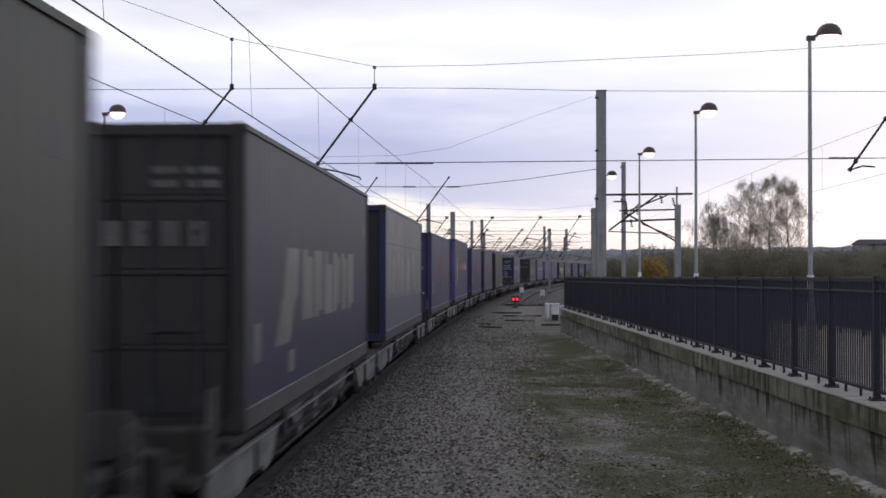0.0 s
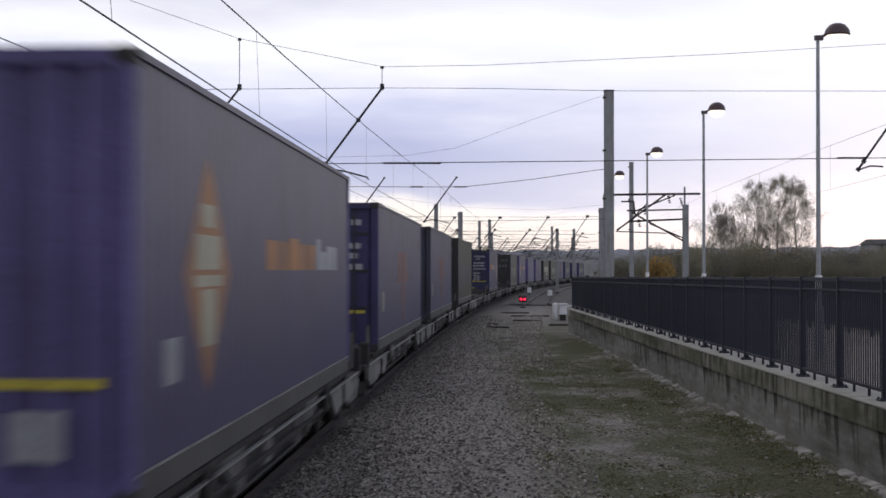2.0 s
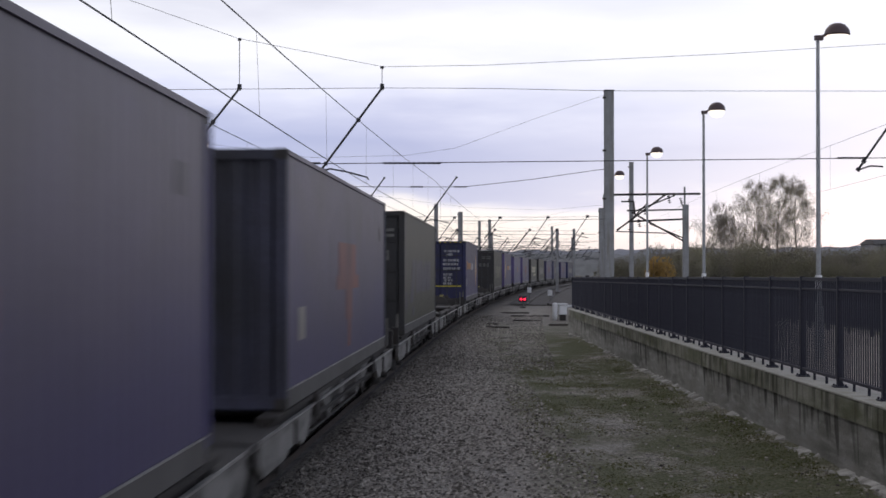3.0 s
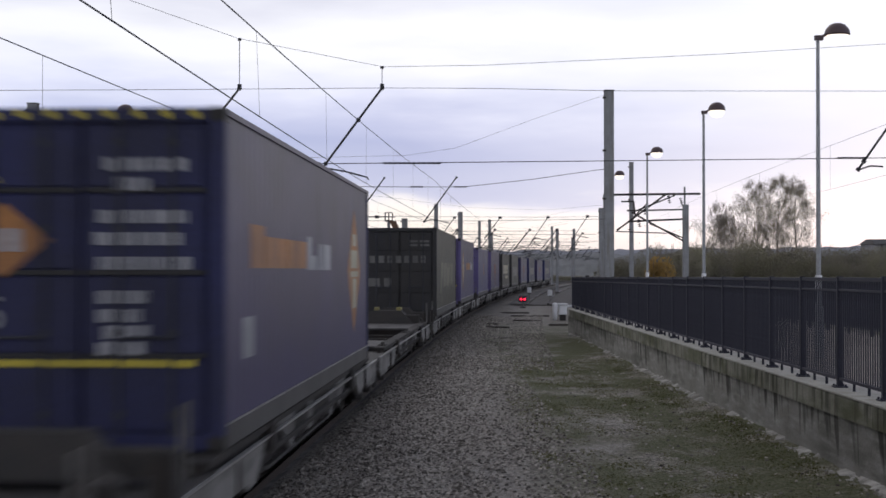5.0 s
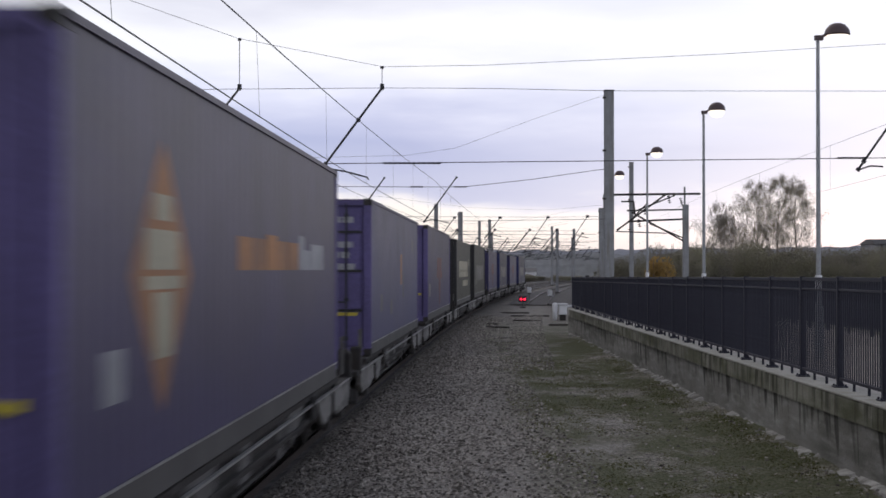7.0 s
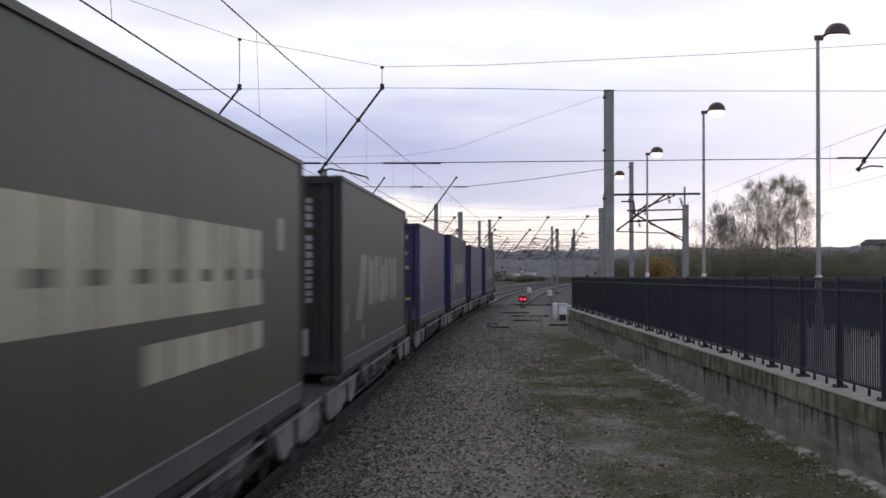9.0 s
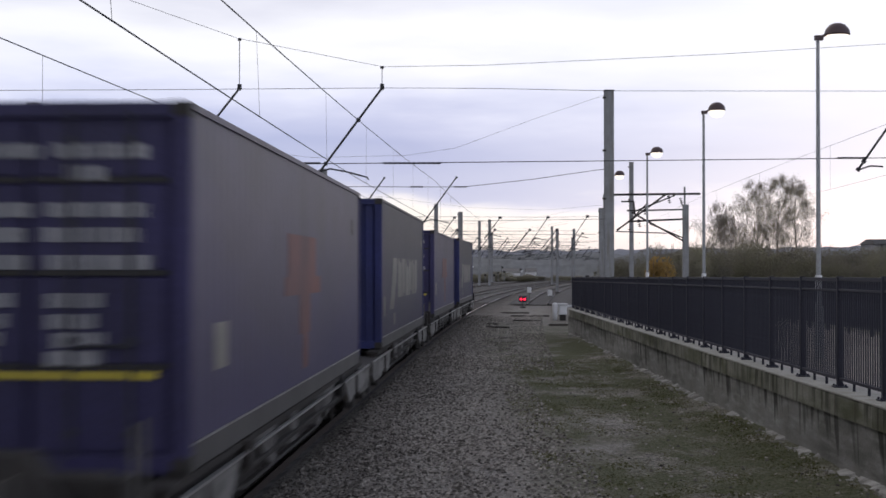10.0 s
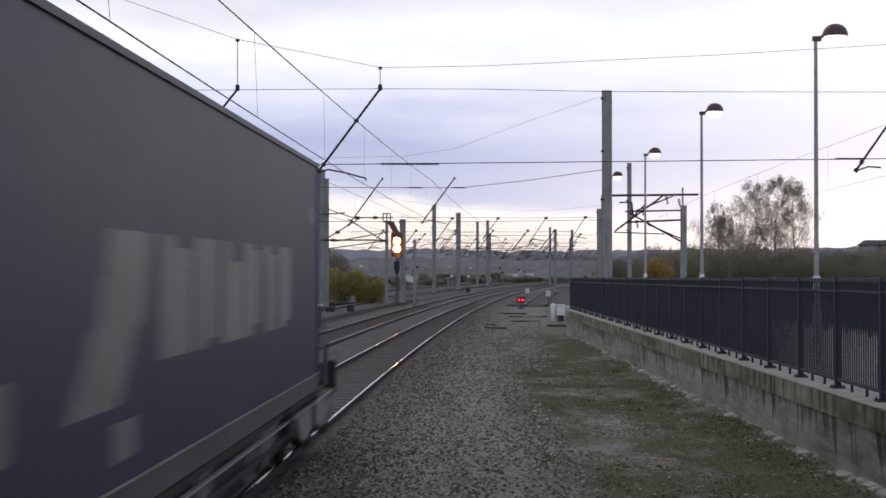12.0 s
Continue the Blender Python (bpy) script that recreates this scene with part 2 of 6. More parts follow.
def gravel_material():
    m = bpy.data.materials.new("ballast_and_weeds")
    m.use_nodes = True
    nt = m.node_tree
    N, link = nt.nodes.new, nt.links.new
    b = nt.nodes["Principled BSDF"]
    b.inputs["Roughness"].default_value = 0.95
    b.inputs["Specular IOR Level"].default_value = 0.2
    tc = N("ShaderNodeTexCoord")
    vor = N("ShaderNodeTexVoronoi")
    vor.inputs["Scale"].default_value = 26
    link(tc.outputs["Object"], vor.inputs["Vector"])
    r1 = N("ShaderNodeValToRGB")
    r1.color_ramp.elements[0].color, r1.color_ramp.elements[1].color = (0.09, 0.079, 0.068, 1), (0.68, 0.62, 0.54, 1)
    r1.color_ramp.elements[0].position, r1.color_ramp.elements[1].position = 0.08, 0.95
    sepc = N("ShaderNodeSeparateColor")
    link(vor.outputs["Color"], sepc.inputs[0])
    link(sepc.outputs[0], r1.inputs[0])
    # broad patches of finer and darker soil
    big = N("ShaderNodeTexNoise")
    big.inputs["Scale"].default_value, big.inputs["Detail"].default_value = 0.5, 6
    link(tc.outputs["Object"], big.inputs["Vector"])
    rb = N("ShaderNodeValToRGB")
    rb.color_ramp.elements[0].position, rb.color_ramp.elements[1].position = 0.4, 0.62
    link(big.outputs["Fac"], rb.inputs[0])
    soil = N("ShaderNodeMixRGB")
    soil.inputs[2].default_value = (0.365, 0.338, 0.30, 1)
    fs = N("ShaderNodeMath")
    fs.operation = "MULTIPLY"
    fs.inputs[1].default_value = 0.5
    link(rb.outputs[0], fs.inputs[0])
    link(fs.outputs[0], soil.inputs[0])
    link(r1.outputs[0], soil.inputs[1])
    # moss in patches, on the side of the wall
    sx = N("ShaderNodeSeparateXYZ")
    link(tc.outputs["Object"], sx.inputs[0])
    side = N("ShaderNodeMapRange")
    side.inputs["From Min"].default_value, side.inputs["From Max"].default_value = 0.9, 2.2
    link(sx.outputs["X"], side.inputs[0])
    moss = N("ShaderNodeTexNoise")
    moss.inputs["Scale"].default_value, moss.inputs["Detail"].default_value, moss.inputs["Roughness"].default_value = 0.36, 8, 0.68
    mpm = N("ShaderNodeMapping")
    mpm.inputs["Scale"].default_value = (1.5, 0.8, 1)
    link(tc.outputs["Object"], mpm.inputs[0])
    link(mpm.outputs[0], moss.inputs["Vector"])
    rm = N("ShaderNodeValToRGB")
    rm.color_ramp.elements[0].position, rm.color_ramp.elements[1].position = 0.36, 0.52
    link(moss.outputs["Fac"], rm.inputs[0])
    fm = N("ShaderNodeMath")
    fm.operation = "MULTIPLY"
    link(rm.outputs[0], fm.inputs[0])
    link(side.outputs[0], fm.inputs[1])
    fm2 = N("ShaderNodeMath")
    fm2.operation = "MULTIPLY"
    fm2.inputs[1].default_value = 0.82
    near = N("ShaderNodeMapRange")
    near.inputs["From Min"].default_value, near.inputs["From Max"].default_value = 82.0, 55.0
    link(sx.outputs["Y"], near.inputs[0])
    fm3 = N("ShaderNodeMath")
    fm3.operation = "MULTIPLY"
    link(fm.outputs[0], fm3.inputs[0])
    link(near.outputs[0], fm3.inputs[1])
    link(fm3.outputs[0], fm2.inputs[0])
    mx = N("ShaderNodeMixRGB")
    mx.inputs[2].default_value = (0.112, 0.125, 0.05, 1)
    link(fm2.outputs[0], mx.inputs[0])
    # dark oily soil farther along the yard and off to the side
    far = N("ShaderNodeMapRange")
    far.inputs["From Min"].default_value, far.inputs["From Max"].default_value = 45.0, 85.0
    link(sx.outputs["Y"], far.inputs[0])
    yard = N("ShaderNodeMixRGB")
    yard.inputs[2].default_value = (0.225, 0.205, 0.182, 1)
    ff = N("ShaderNodeMath")
    ff.operation = "MULTIPLY"
    ff.inputs[1].default_value = 0.75
    link(far.outputs[0], ff.inputs[0])
    link(ff.outputs[0], yard.inputs[0])
    link(soil.outputs[0], yard.inputs[1])
    # a trodden paler strip, and brake dust and oil beside the rails, by the distance from the track
    quad, lin, dist = N("ShaderNodeMath"), N("ShaderNodeMath"), N("ShaderNodeMath")
    quad.operation, lin.operation, dist.operation = "MULTIPLY_ADD", "MULTIPLY_ADD", "SUBTRACT"
    link(sx.outputs["Y"], quad.inputs[0])
    quad.inputs[1].default_value, quad.inputs[2].default_value = C, B
    link(quad.outputs[0], lin.inputs[0])
    link(sx.outputs["Y"], lin.inputs[1])
    lin.inputs[2].default_value = A
    link(sx.outputs["X"], dist.inputs[0])
    link(lin.outputs[0], dist.inputs[1])
    wob = N("ShaderNodeMath")
    wob.operation = "MULTIPLY_ADD"
    wob.inputs[1].default_value = 1.6
    link(big.outputs["Fac"], wob.inputs[0])
    link(dist.outputs[0], wob.inputs[2])
    last = yard.outputs[0]
    for tone, marks in (((0.46, 0.43, 0.385), ((3.4, 0.0), (4.3, 0.42), (5.6, 0.42), (6.6, 0.0))), ((0.062, 0.054, 0.047), ((1.6, 0.7), (2.3, 0.4), (3.3, 0.0), (4.0, 0.0)))):
        sc, cr, mt = N("ShaderNodeMath"), N("ShaderNodeValToRGB"), N("ShaderNodeMixRGB")
        sc.operation = "MULTIPLY"
        sc.inputs[1].default_value = 0.1
        link(wob.outputs[0], sc.inputs[0])
        while len(cr.color_ramp.elements) < len(marks):
            cr.color_ramp.elements.new(0.5)
        for el, (p, v) in zip(cr.color_ramp.elements, marks):
            el.position, el.color = p * 0.1, (v, v, v, 1)
        link(sc.outputs[0], cr.inputs[0])
        link(cr.outputs[0], mt.inputs[0])
        link(last, mt.inputs[1])
        mt.inputs[2].default_value = (*tone, 1)
        last = mt.outputs[0]
    link(last, mx.inputs[1])
    link(mx.outputs[0], b.inputs["Base Color"])
    bp = N("ShaderNodeBump")
    bp.inputs["Strength"].default_value, bp.inputs["Distance"].default_value = 1.0, 0.08
    link(vor.outputs["Distance"], bp.inputs["Height"])
    link(bp.outputs[0], b.inputs["Normal"])
    return m


M["gravel"] = gravel_material()
M["ballast"] = material("track_ballast", (0.12, 0.11, 0.102), 0.95, 0, (0.035, 0.032, 0.03), 2.2, 0.95, fine=14, bump=0.8, bump_scale=22)


def spaced(a, b, step):
    n = max(1, int(round((b - a) / step)))
    return [a + (b - a) * i / n for i in range(n + 1)]


def build_ground():
    me = Mesh()
    # one sheet: fine near the camera, wide towards the horizon
    xs = [-2500, -900, -400, -200, -110, -60, -35, -20] + spaced(-12, 12, 0.4) + [20, 35, 60, 110, 200, 400, 900, 2500]
    ys = [-2500, -900, -400, -150, -60] + spaced(-20, 10, 2) + spaced(10.4, 45, 0.4) + spaced(46, 110, 2) + [130, 160, 200, 300, 450, 700, 1100, 1800, 3000]
    for y in ys:
        for x in xs:
            z = -0.2
            if -20 < x < 13 and 8 < y < 60:
                z += 0.05 * noise.noise(Vector((x * 0.5, y * 0.35, 0))) + 0.03 * noise.noise(Vector((x * 1.7, y * 1.7, 5)))
                if x > 4.2:
                    z += 0.10 * min(1, (x - 4.2) / 0.9)
            if x < -20 or y > 450:
                z -= 0.3
            me.v.append((x, y, z))
    n = len(xs)
    for j in range(len(ys) - 1):
        for i in range(n - 1):
            a = j * n + i
            me.f.append((a, a + 1, a + 1 + n, a + n))
    ob = part("ground", me, M["gravel"], smooth=True)
    tagged(ob, "grey ballast and gravel ground with mossy patches", "ground", kind="structure")


build_ground()


# ---- tracks ----
def rail_strip(name, offs, y0, y1, parent, profile, mat, z0=0.0):
    """A rail: the cross-section profile (off, z) carried along the line."""
    me = Mesh()
    ys = spaced(y0, min(y1, 150), 4) + (spaced(160, y1, 10) if y1 > 160 else [])
    rings = []
    for y in ys:
        ring = []
        for o, z in profile:
            p, _ = line(y, offs + o)
            ring.append((p.x, p.y, z + z0))
        rings.append(ring)
    me.stack(rings)
    return part(name, me, mat, parent)


RAIL = [(-0.075, -0.16), (0.075, -0.16), (0.075, -0.145), (0.012, -0.12), (0.012, -0.045), (0.035, -0.035), (0.035, -0.004), (-0.035, -0.004),
        (-0.035, -0.035), (-0.012, -0.045), (-0.012, -0.12), (-0.075, -0.145)]
HEAD = [(-0.023, -0.006), (0.023, -0.006), (0.022, -0.001), (0.017, 0.0), (-0.017, 0.0), (-0.022, -0.001)]


def build_track(off, y0, y1, label, sleepers):
    t = thing("railway_track", label, "railway track", group="tracks")
    t["kind"] = "structure"
    shape = ((-2.9, -0.3), (-2.2, -0.1), (-1.5, -0.09), (-0.86, -0.10), (-0.6, -0.145), (0.6, -0.145), (0.86, -0.10), (1.5, -0.085), (2.0, -0.1), (3.0, -0.22))
    height = dict((round(off + o, 3), z) for o, z in shape)
    shifted = stretch_mesh([off + o for o, _ in shape], spaced(y0, 10, 3) + spaced(10.5, 60, 0.5) + spaced(62, y1, 6) if y0 < 10 else spaced(y0, y1, 5),
                           lambda o, y: height[round(o, 3)] + 0.014 * noise.noise(Vector((o * 1.3, y * 1.1, 2))))
    bed = part("ballast_bed", shifted, M["ballast"], t, smooth=True)
    if off == 0:
        # the outer shoulder is cleaner, paler stone
        bed.data.materials.append(M["gravel"])
        n = len(shape) - 1
        for i, f in enumerate(bed.data.polygons):
            f.material_index = 1 if i % n > 5 else 0
    inner = stretch_mesh([off + o for o in (-0.72, -0.3, 0.3, 0.72)], spaced(y0, y1, 5), lambda o, y: -0.131)
    part("oily_ballast", inner, M["ballast"], t, "dark oily stone between the rails")
    for s in (-0.7525, 0.7525):
        r = rail_strip("rail", off + s, y0, y1, t, RAIL, M["rail_side"])
        rail_strip("rail_head", off + s, y0, y1, r, HEAD, M["rail_top"])
    base = Mesh().stack([[(-1.25, -0.14, -0.2), (1.25, -0.14, -0.2), (1.25, 0.14, -0.2), (-1.25, 0.14, -0.2)],
                         [(-1.24, -0.11, -0.115), (1.24, -0.11, -0.115), (1.24, 0.11, -0.115), (-1.24, 0.11, -0.115)]]).data("sleeper", M["sleeper"])
    y = y0 + 0.3
    while y < min(y1, sleepers):
        p, s = line(y, off)
        ob = part("sleeper", base, None, t)
        ob.matrix_basis = pose(p.x, p.y, 0, 0, 0, -math.degrees(math.atan(s)))
        y += 0.7
    return t


build_track(0.0, -60, 620, "main line track with bright worn rail heads", 120)
build_track(-3.22, -60, 620, "second track beside the far platform", 110)
build_track(-9.6, 70, 620, "further running line past the platform end", 60)
build_track(-16.6, 40, 620, "further running line past the platform end", 60)
build_track(4.4, 112, 420, "siding that joins beyond the wall end", 112)


# ---- wall and fence of the near platform ----
WALL_X, COPE_Z = 5.2, 0.87
FENCE_X = 5.42


M["haunch"] = material("rough_haunch", (0.47, 0.455, 0.42), 0.95, 0, (0.15, 0.142, 0.12), 2.6, 0.95, bump=0.6, bump_scale=25)


def drip_stains(m, top, tone, share):
    """Dark runs that start under an edge at height top and trail down to uneven lengths, in clusters."""
    nt = m.node_tree
    N, link = nt.nodes.new, nt.links.new
    b = nt.nodes["Principled BSDF"]
    geo, sep = N("ShaderNodeNewGeometry"), N("ShaderNodeSeparateXYZ")
    link(geo.outputs["Position"], sep.inputs[0])

    def along(scale, seed, lo, hi):
        n, r, c = N("ShaderNodeTexNoise"), N("ShaderNodeMapRange"), N("ShaderNodeCombineXYZ")
        link(sep.outputs["Y"], c.inputs[1])
        c.inputs[0].default_value = seed
        n.inputs["Scale"].default_value, n.inputs["Detail"].default_value = scale, 2
        link(c.outputs[0], n.inputs["Vector"])
        r.inputs["From Min"].default_value, r.inputs["From Max"].default_value = lo, hi
        link(n.outputs["Fac"], r.inputs[0])
        return r.outputs[0]

    def op(kind, p, q):
        o = N("ShaderNodeMath")
        o.operation = kind
        for i, v in enumerate((p, q)):
            if isinstance(v, float):
                o.inputs[i].default_value = v
            else:
                link(v, o.inputs[i])
        return o.outputs[0]
    run = op("MULTIPLY", along(4.2, 1.7 + top, 0.47, 0.56), along(0.45, 8.1, 0.34, 0.52))
    low = op("SUBTRACT", top, op("MULTIPLY", along(2.3, 4.4, 0.3, 0.75), 0.85))
    reach = N("ShaderNodeMapRange")
    reach.inputs["From Max"].default_value = 0.22
    link(op("SUBTRACT", sep.outputs["Z"], low), reach.inputs[0])
    fac = op("MULTIPLY", op("MULTIPLY", run, reach.outputs[0]), share)
    mix = N("ShaderNodeMixRGB")
    mix.inputs[2].default_value = (*tone, 1)
    link(fac, mix.inputs[0])
    link(b.inputs["Base Color"].links[0].from_socket, mix.inputs[1])
    link(mix.outputs[0], b.inputs["Base Color"])


drip_stains(M["concrete"], 0.64, (0.024, 0.023, 0.016), 0.92)
drip_stains(M["coping"], 0.90, (0.03, 0.03, 0.014), 0.85)


def build_wall():
    w = thing("retaining_wall", "stained concrete platform wall with a pale coping", "wall")
    w["kind"] = "structure"
    me = Mesh()
    ys = spaced(-6, 62.4, 1.2)
    rings = []
    for y in ys:
        j = 0.012 * noise.noise(Vector((0, y * 0.9, 0)))
        rings.append([(WALL_X + 0.04 + j, y, -0.5), (WALL_X + 0.02 + j, y, 0.1), (WALL_X + j, y, COPE_Z - 0.28), (WALL_X + 0.7, y, COPE_Z - 0.28), (WALL_X + 0.7, y, -0.5)])
    me.stack(rings)
    part("wall_face", me, M["concrete"], w)
    # rough footing of spilt concrete
    foot = Mesh()
    rnd = random.Random(4)
    y = 8.0
    while y < 61:
        l = rnd.uniform(0.15, 0.8)
        d = rnd.uniform(0.04, 0.24) * (1.0 if y < 40 else 0.7)
        h = rnd.uniform(-0.06, 0.07)
        foot.stack([[(WALL_X - d, y + rnd.uniform(-0.1, 0.1), -0.3), (WALL_X + 0.1, y - 0.1, -0.3), (WALL_X + 0.1, y + l + 0.1, -0.3), (WALL_X - d * rnd.uniform(0.5, 1.3), y + l, -0.3)],
                    [(WALL_X - d * 0.7, y + 0.1, -0.12 + h * 0.4), (WALL_X + 0.1, y, -0.07 + h), (WALL_X + 0.1, y + l, -0.07 + h * rnd.uniform(0.3, 1.2)), (WALL_X - d * 0.5, y + l * 0.9, -0.13 + h * 0.4)]])
        y += l * rnd.uniform(0.5, 0.9)
    # broken lumps that lie before it
    for _ in range(1100):
        yy = rnd.uniform(9, 60)
        s = rnd.uniform(0.015, 0.06) * rnd.uniform(0.4, 1.0)
        xx = WALL_X - abs(rnd.gauss(0, 0.11)) - 0.02
        zz = -0.13 + 0.05 * noise.noise(Vector((xx * 0.5, yy * 0.35, 0)))
        ring = [(xx + s * rnd.uniform(0.6, 1.3) * math.cos(k * 1.2566), yy + s * rnd.uniform(0.8, 3.0) * math.sin(k * 1.2566), zz - 0.04) for k in range(5)]
        foot.stack([ring, [(xx + (a - xx) * rnd.uniform(0.4, 0.8), yy + (b - yy) * rnd.uniform(0.4, 0.8), zz + s * rnd.uniform(0.3, 0.9)) for a, b, _z in ring]])
    part("footing", foot, M["haunch"], w, "pale rough concrete haunch")
    slab = Mesh().box(-0.04, 0.45, 0.0, 2.3985, -0.28, 0.0, 0.018).data("coping_stone", M["coping"])
    # added slab that only carries the paler top tone
    part("coping_cap", Mesh().box(WALL_X - 0.05, WALL_X + 0.46, -6, 62.4, COPE_Z - 0.002, COPE_Z + 0.022, 0.01), M["cap"], w, "pale top of the coping, its skylight painted in")
    for i in range(28):
        ob = part("coping_stone", slab, None, w)
        ob.matrix_basis = pose(WALL_X + 0.004 * math.sin(i * 2.1), -6 + i * 2.4, COPE_Z - 0.006 + 0.003 * math.sin(i * 1.7))


build_wall()


def top_of_fence(y):
    return 2.40 - 0.0048 * (y - 18.0)


def build_fence():
    rnd = random.Random(2)
    y, k = 18.35 - 2.1 * 9, 0
    fence = thing("platform_fence", "black painted steel railing with close upright bars", "fence")
    while y < 61.5:
        y1 = y + 2.1
        z0, z1 = COPE_Z + 0.022, top_of_fence(y)
        post = Mesh().box(FENCE_X - 0.04, FENCE_X + 0.04, y - 0.04, y + 0.04, z0, z1 + 0.02, 0.008)
        post.box(FENCE_X - 0.09, FENCE_X + 0.09, y - 0.09, y + 0.09, z0, z0 + 0.018)
        for sx in (-1, 1):
            for sy in (-1, 1):
                post.rod((FENCE_X + sx * 0.065, y + sy * 0.065, z0), (FENCE_X + sx * 0.065, y + sy * 0.065, z0 + 0.045), 0.014, 6)
        part("post", post, M["black_paint"], fence)
        for name, zz in (("top_rail", (z1 - 0.05, z1)), ("bottom_rail", (z0 + 0.10, z0 + 0.14)), ("middle_rail", (z1 - 0.19, z1 - 0.16))):
            part(name, Mesh().box(FENCE_X - 0.025, FENCE_X + 0.025, y + 0.042, y1 - 0.042, *zz, 0.004), M["black_paint"], fence)
        n = 20
        if 15.5 < y < 46:
            bar = Mesh().rod((0, 0, z0 + 0.12), (0, 0, z1 - 0.02), 0.0112, 6).data("bar", M["black_paint"])
            for i in range(1, n):
                part("bar", bar, None, fence).location = (FENCE_X, y + 2.1 * i / n, 0)
        else:
            rest = Mesh()
            for i in range(1, n):
                yy = y + 2.1 * i / n
                rest.rod((FENCE_X, yy, z0 + 0.12), (FENCE_X, yy, z1 - 0.02), 0.0112, 6)
            part("bar_run", rest, M["black_paint"], fence)["kind"] = "stuff"
        for q in (0.33, 0.66):
            part("foot", Mesh().rod((FENCE_X, y + 2.1 * q, z0), (FENCE_X, y + 2.1 * q, z0 + 0.11), 0.02, 8), M["black_paint"], fence)
        y, k = y1, k + 1
    post = Mesh().box(FENCE_X - 0.04, FENCE_X + 0.04, y - 0.04, y + 0.04, COPE_Z, top_of_fence(y) + 0.02, 0.008)
    part("post", post, M["black_paint"], fence)


build_fence()


def build_right_platform():
    me = Mesh()
    me.box(WALL_X + 0.45, 10.9, -60, 62.3, -0.4, COPE_Z - 0.02)
    tagged(part("platform_near", me, M["paving_pale"]), "paved surface of the near platform", "platform", kind="structure")


build_right_platform()


def build_back_fence():
    """The railing along the other side of the near platform."""
    f = thing("platform_fence", "black railing along the far side of the platform", "fence")
    y, x = 20.0, 10.55
    while y < 61:
        part("post", Mesh().box(x - 0.04, x + 0.04, y - 0.04, y + 0.04, COPE_Z - 0.02, 2.22, 0.008), M["black_paint"], f)
        for z in (1.0, 2.15):
            part("rail", Mesh().box(x - 0.02, x + 0.02, y + 0.04, y + 2.06, z, z + 0.05), M["black_paint"], f)
        rest = Mesh()
        for i in range(1, 26):
            rest.rod((x, y + 2.1 * i / 26, 1.02), (x, y + 2.1 * i / 26, 2.17), 0.012, 5)
        part("bar_run", rest, M["black_paint"], f)["kind"] = "stuff"
        y += 2.1


build_back_fence()


# ---- far platform, left of the tracks ----
def build_left_platform():
    p = thing("platform_far", "island platform with white edge line and dark face", "platform")
    p["kind"] = "structure"
    ys = spaced(-30, 70, 4)
    deck, face, edge, stripe = Mesh(), Mesh(), Mesh(), Mesh()
    rows_d, rows_f, rows_e, rows_s = [], [], [], []
    for y in ys:
        def at(o):
            q, _ = line(y, o)
            return q
        a, b, c, d, e = at(-5.25), at(-5.75), at(-8.75), at(-5.32), at(-5.47)
        rows_e.append([(a.x, a.y, 0.82), (a.x, a.y, 0.9), (b.x, b.y, 0.905), (b.x, b.y, 0.82)])
        rows_d.append([(b.x, b.y, 0.5), (b.x, b.y, 0.9), (c.x, c.y, 0.92), (c.x, c.y, 0.5)])
        rows_f.append([(d.x, d.y, -0.4), (d.x, d.y, 0.82), (c.x, c.y, 0.80), (c.x, c.y, -0.4)])
        g = at(-5.24)
        rows_s.append([(g.x, g.y, 0.855), (g.x, g.y, 0.909), (e.x, e.y, 0.911), (e.x, e.y, 0.855)])
    for m, r in ((deck, rows_d), (face, rows_f), (edge, rows_e), (stripe, rows_s)):
        m.stack([list(reversed(q)) for q in r])
    part("paving", deck, M["paving"], p)
    part("face_wall", face, M["brick_dark"], p, "dark sooty brick face under the platform edge")
    part("edge_slab", edge, M["coping"], p)
    part("white_line", stripe, M["white_line"], p, "white painted edge line")
    # fence along the back
    f = thing("platform_fence", "black steel fence along the back of the far platform", "fence")
    y = 14.0
    while y < 63:
        q, s = line(y, -8.55)
        q2, _ = line(y + 2.6, -8.55)
        part("post", Mesh().box(q.x - 0.05, q.x + 0.05, q.y - 0.05, q.y + 0.05, 0.9, 2.4, 0.008), M["fence_black"], f)
        for z in (1.02, 2.35):
            part("rail", Mesh().rod((q.x, q.y, z), (q2.x, q2.y, z), 0.022, 6), M["fence_black"], f)
        bars = Mesh()
        for i in range(1, 20):
            t = i / 20
            bars.rod((q.x + (q2.x - q.x) * t, q.y + (q2.y - q.y) * t, 1.02), (q.x + (q2.x - q.x) * t, q.y + (q2.y - q.y) * t, 2.35), 0.0115, 5)
        part("bar_run", bars, M["fence_black"], f)["kind"] = "stuff"
        for t in (0.25, 0.5, 0.75):
            part("foot", Mesh().rod((q.x + (q2.x - q.x) * t, q.y + (q2.y - q.y) * t, 0.9), (q.x + (q2.x - q.x) * t, q.y + (q2.y - q.y) * t, 1.03), 0.018, 6), M["fence_black"], f)
        y += 2.6


build_left_platform()


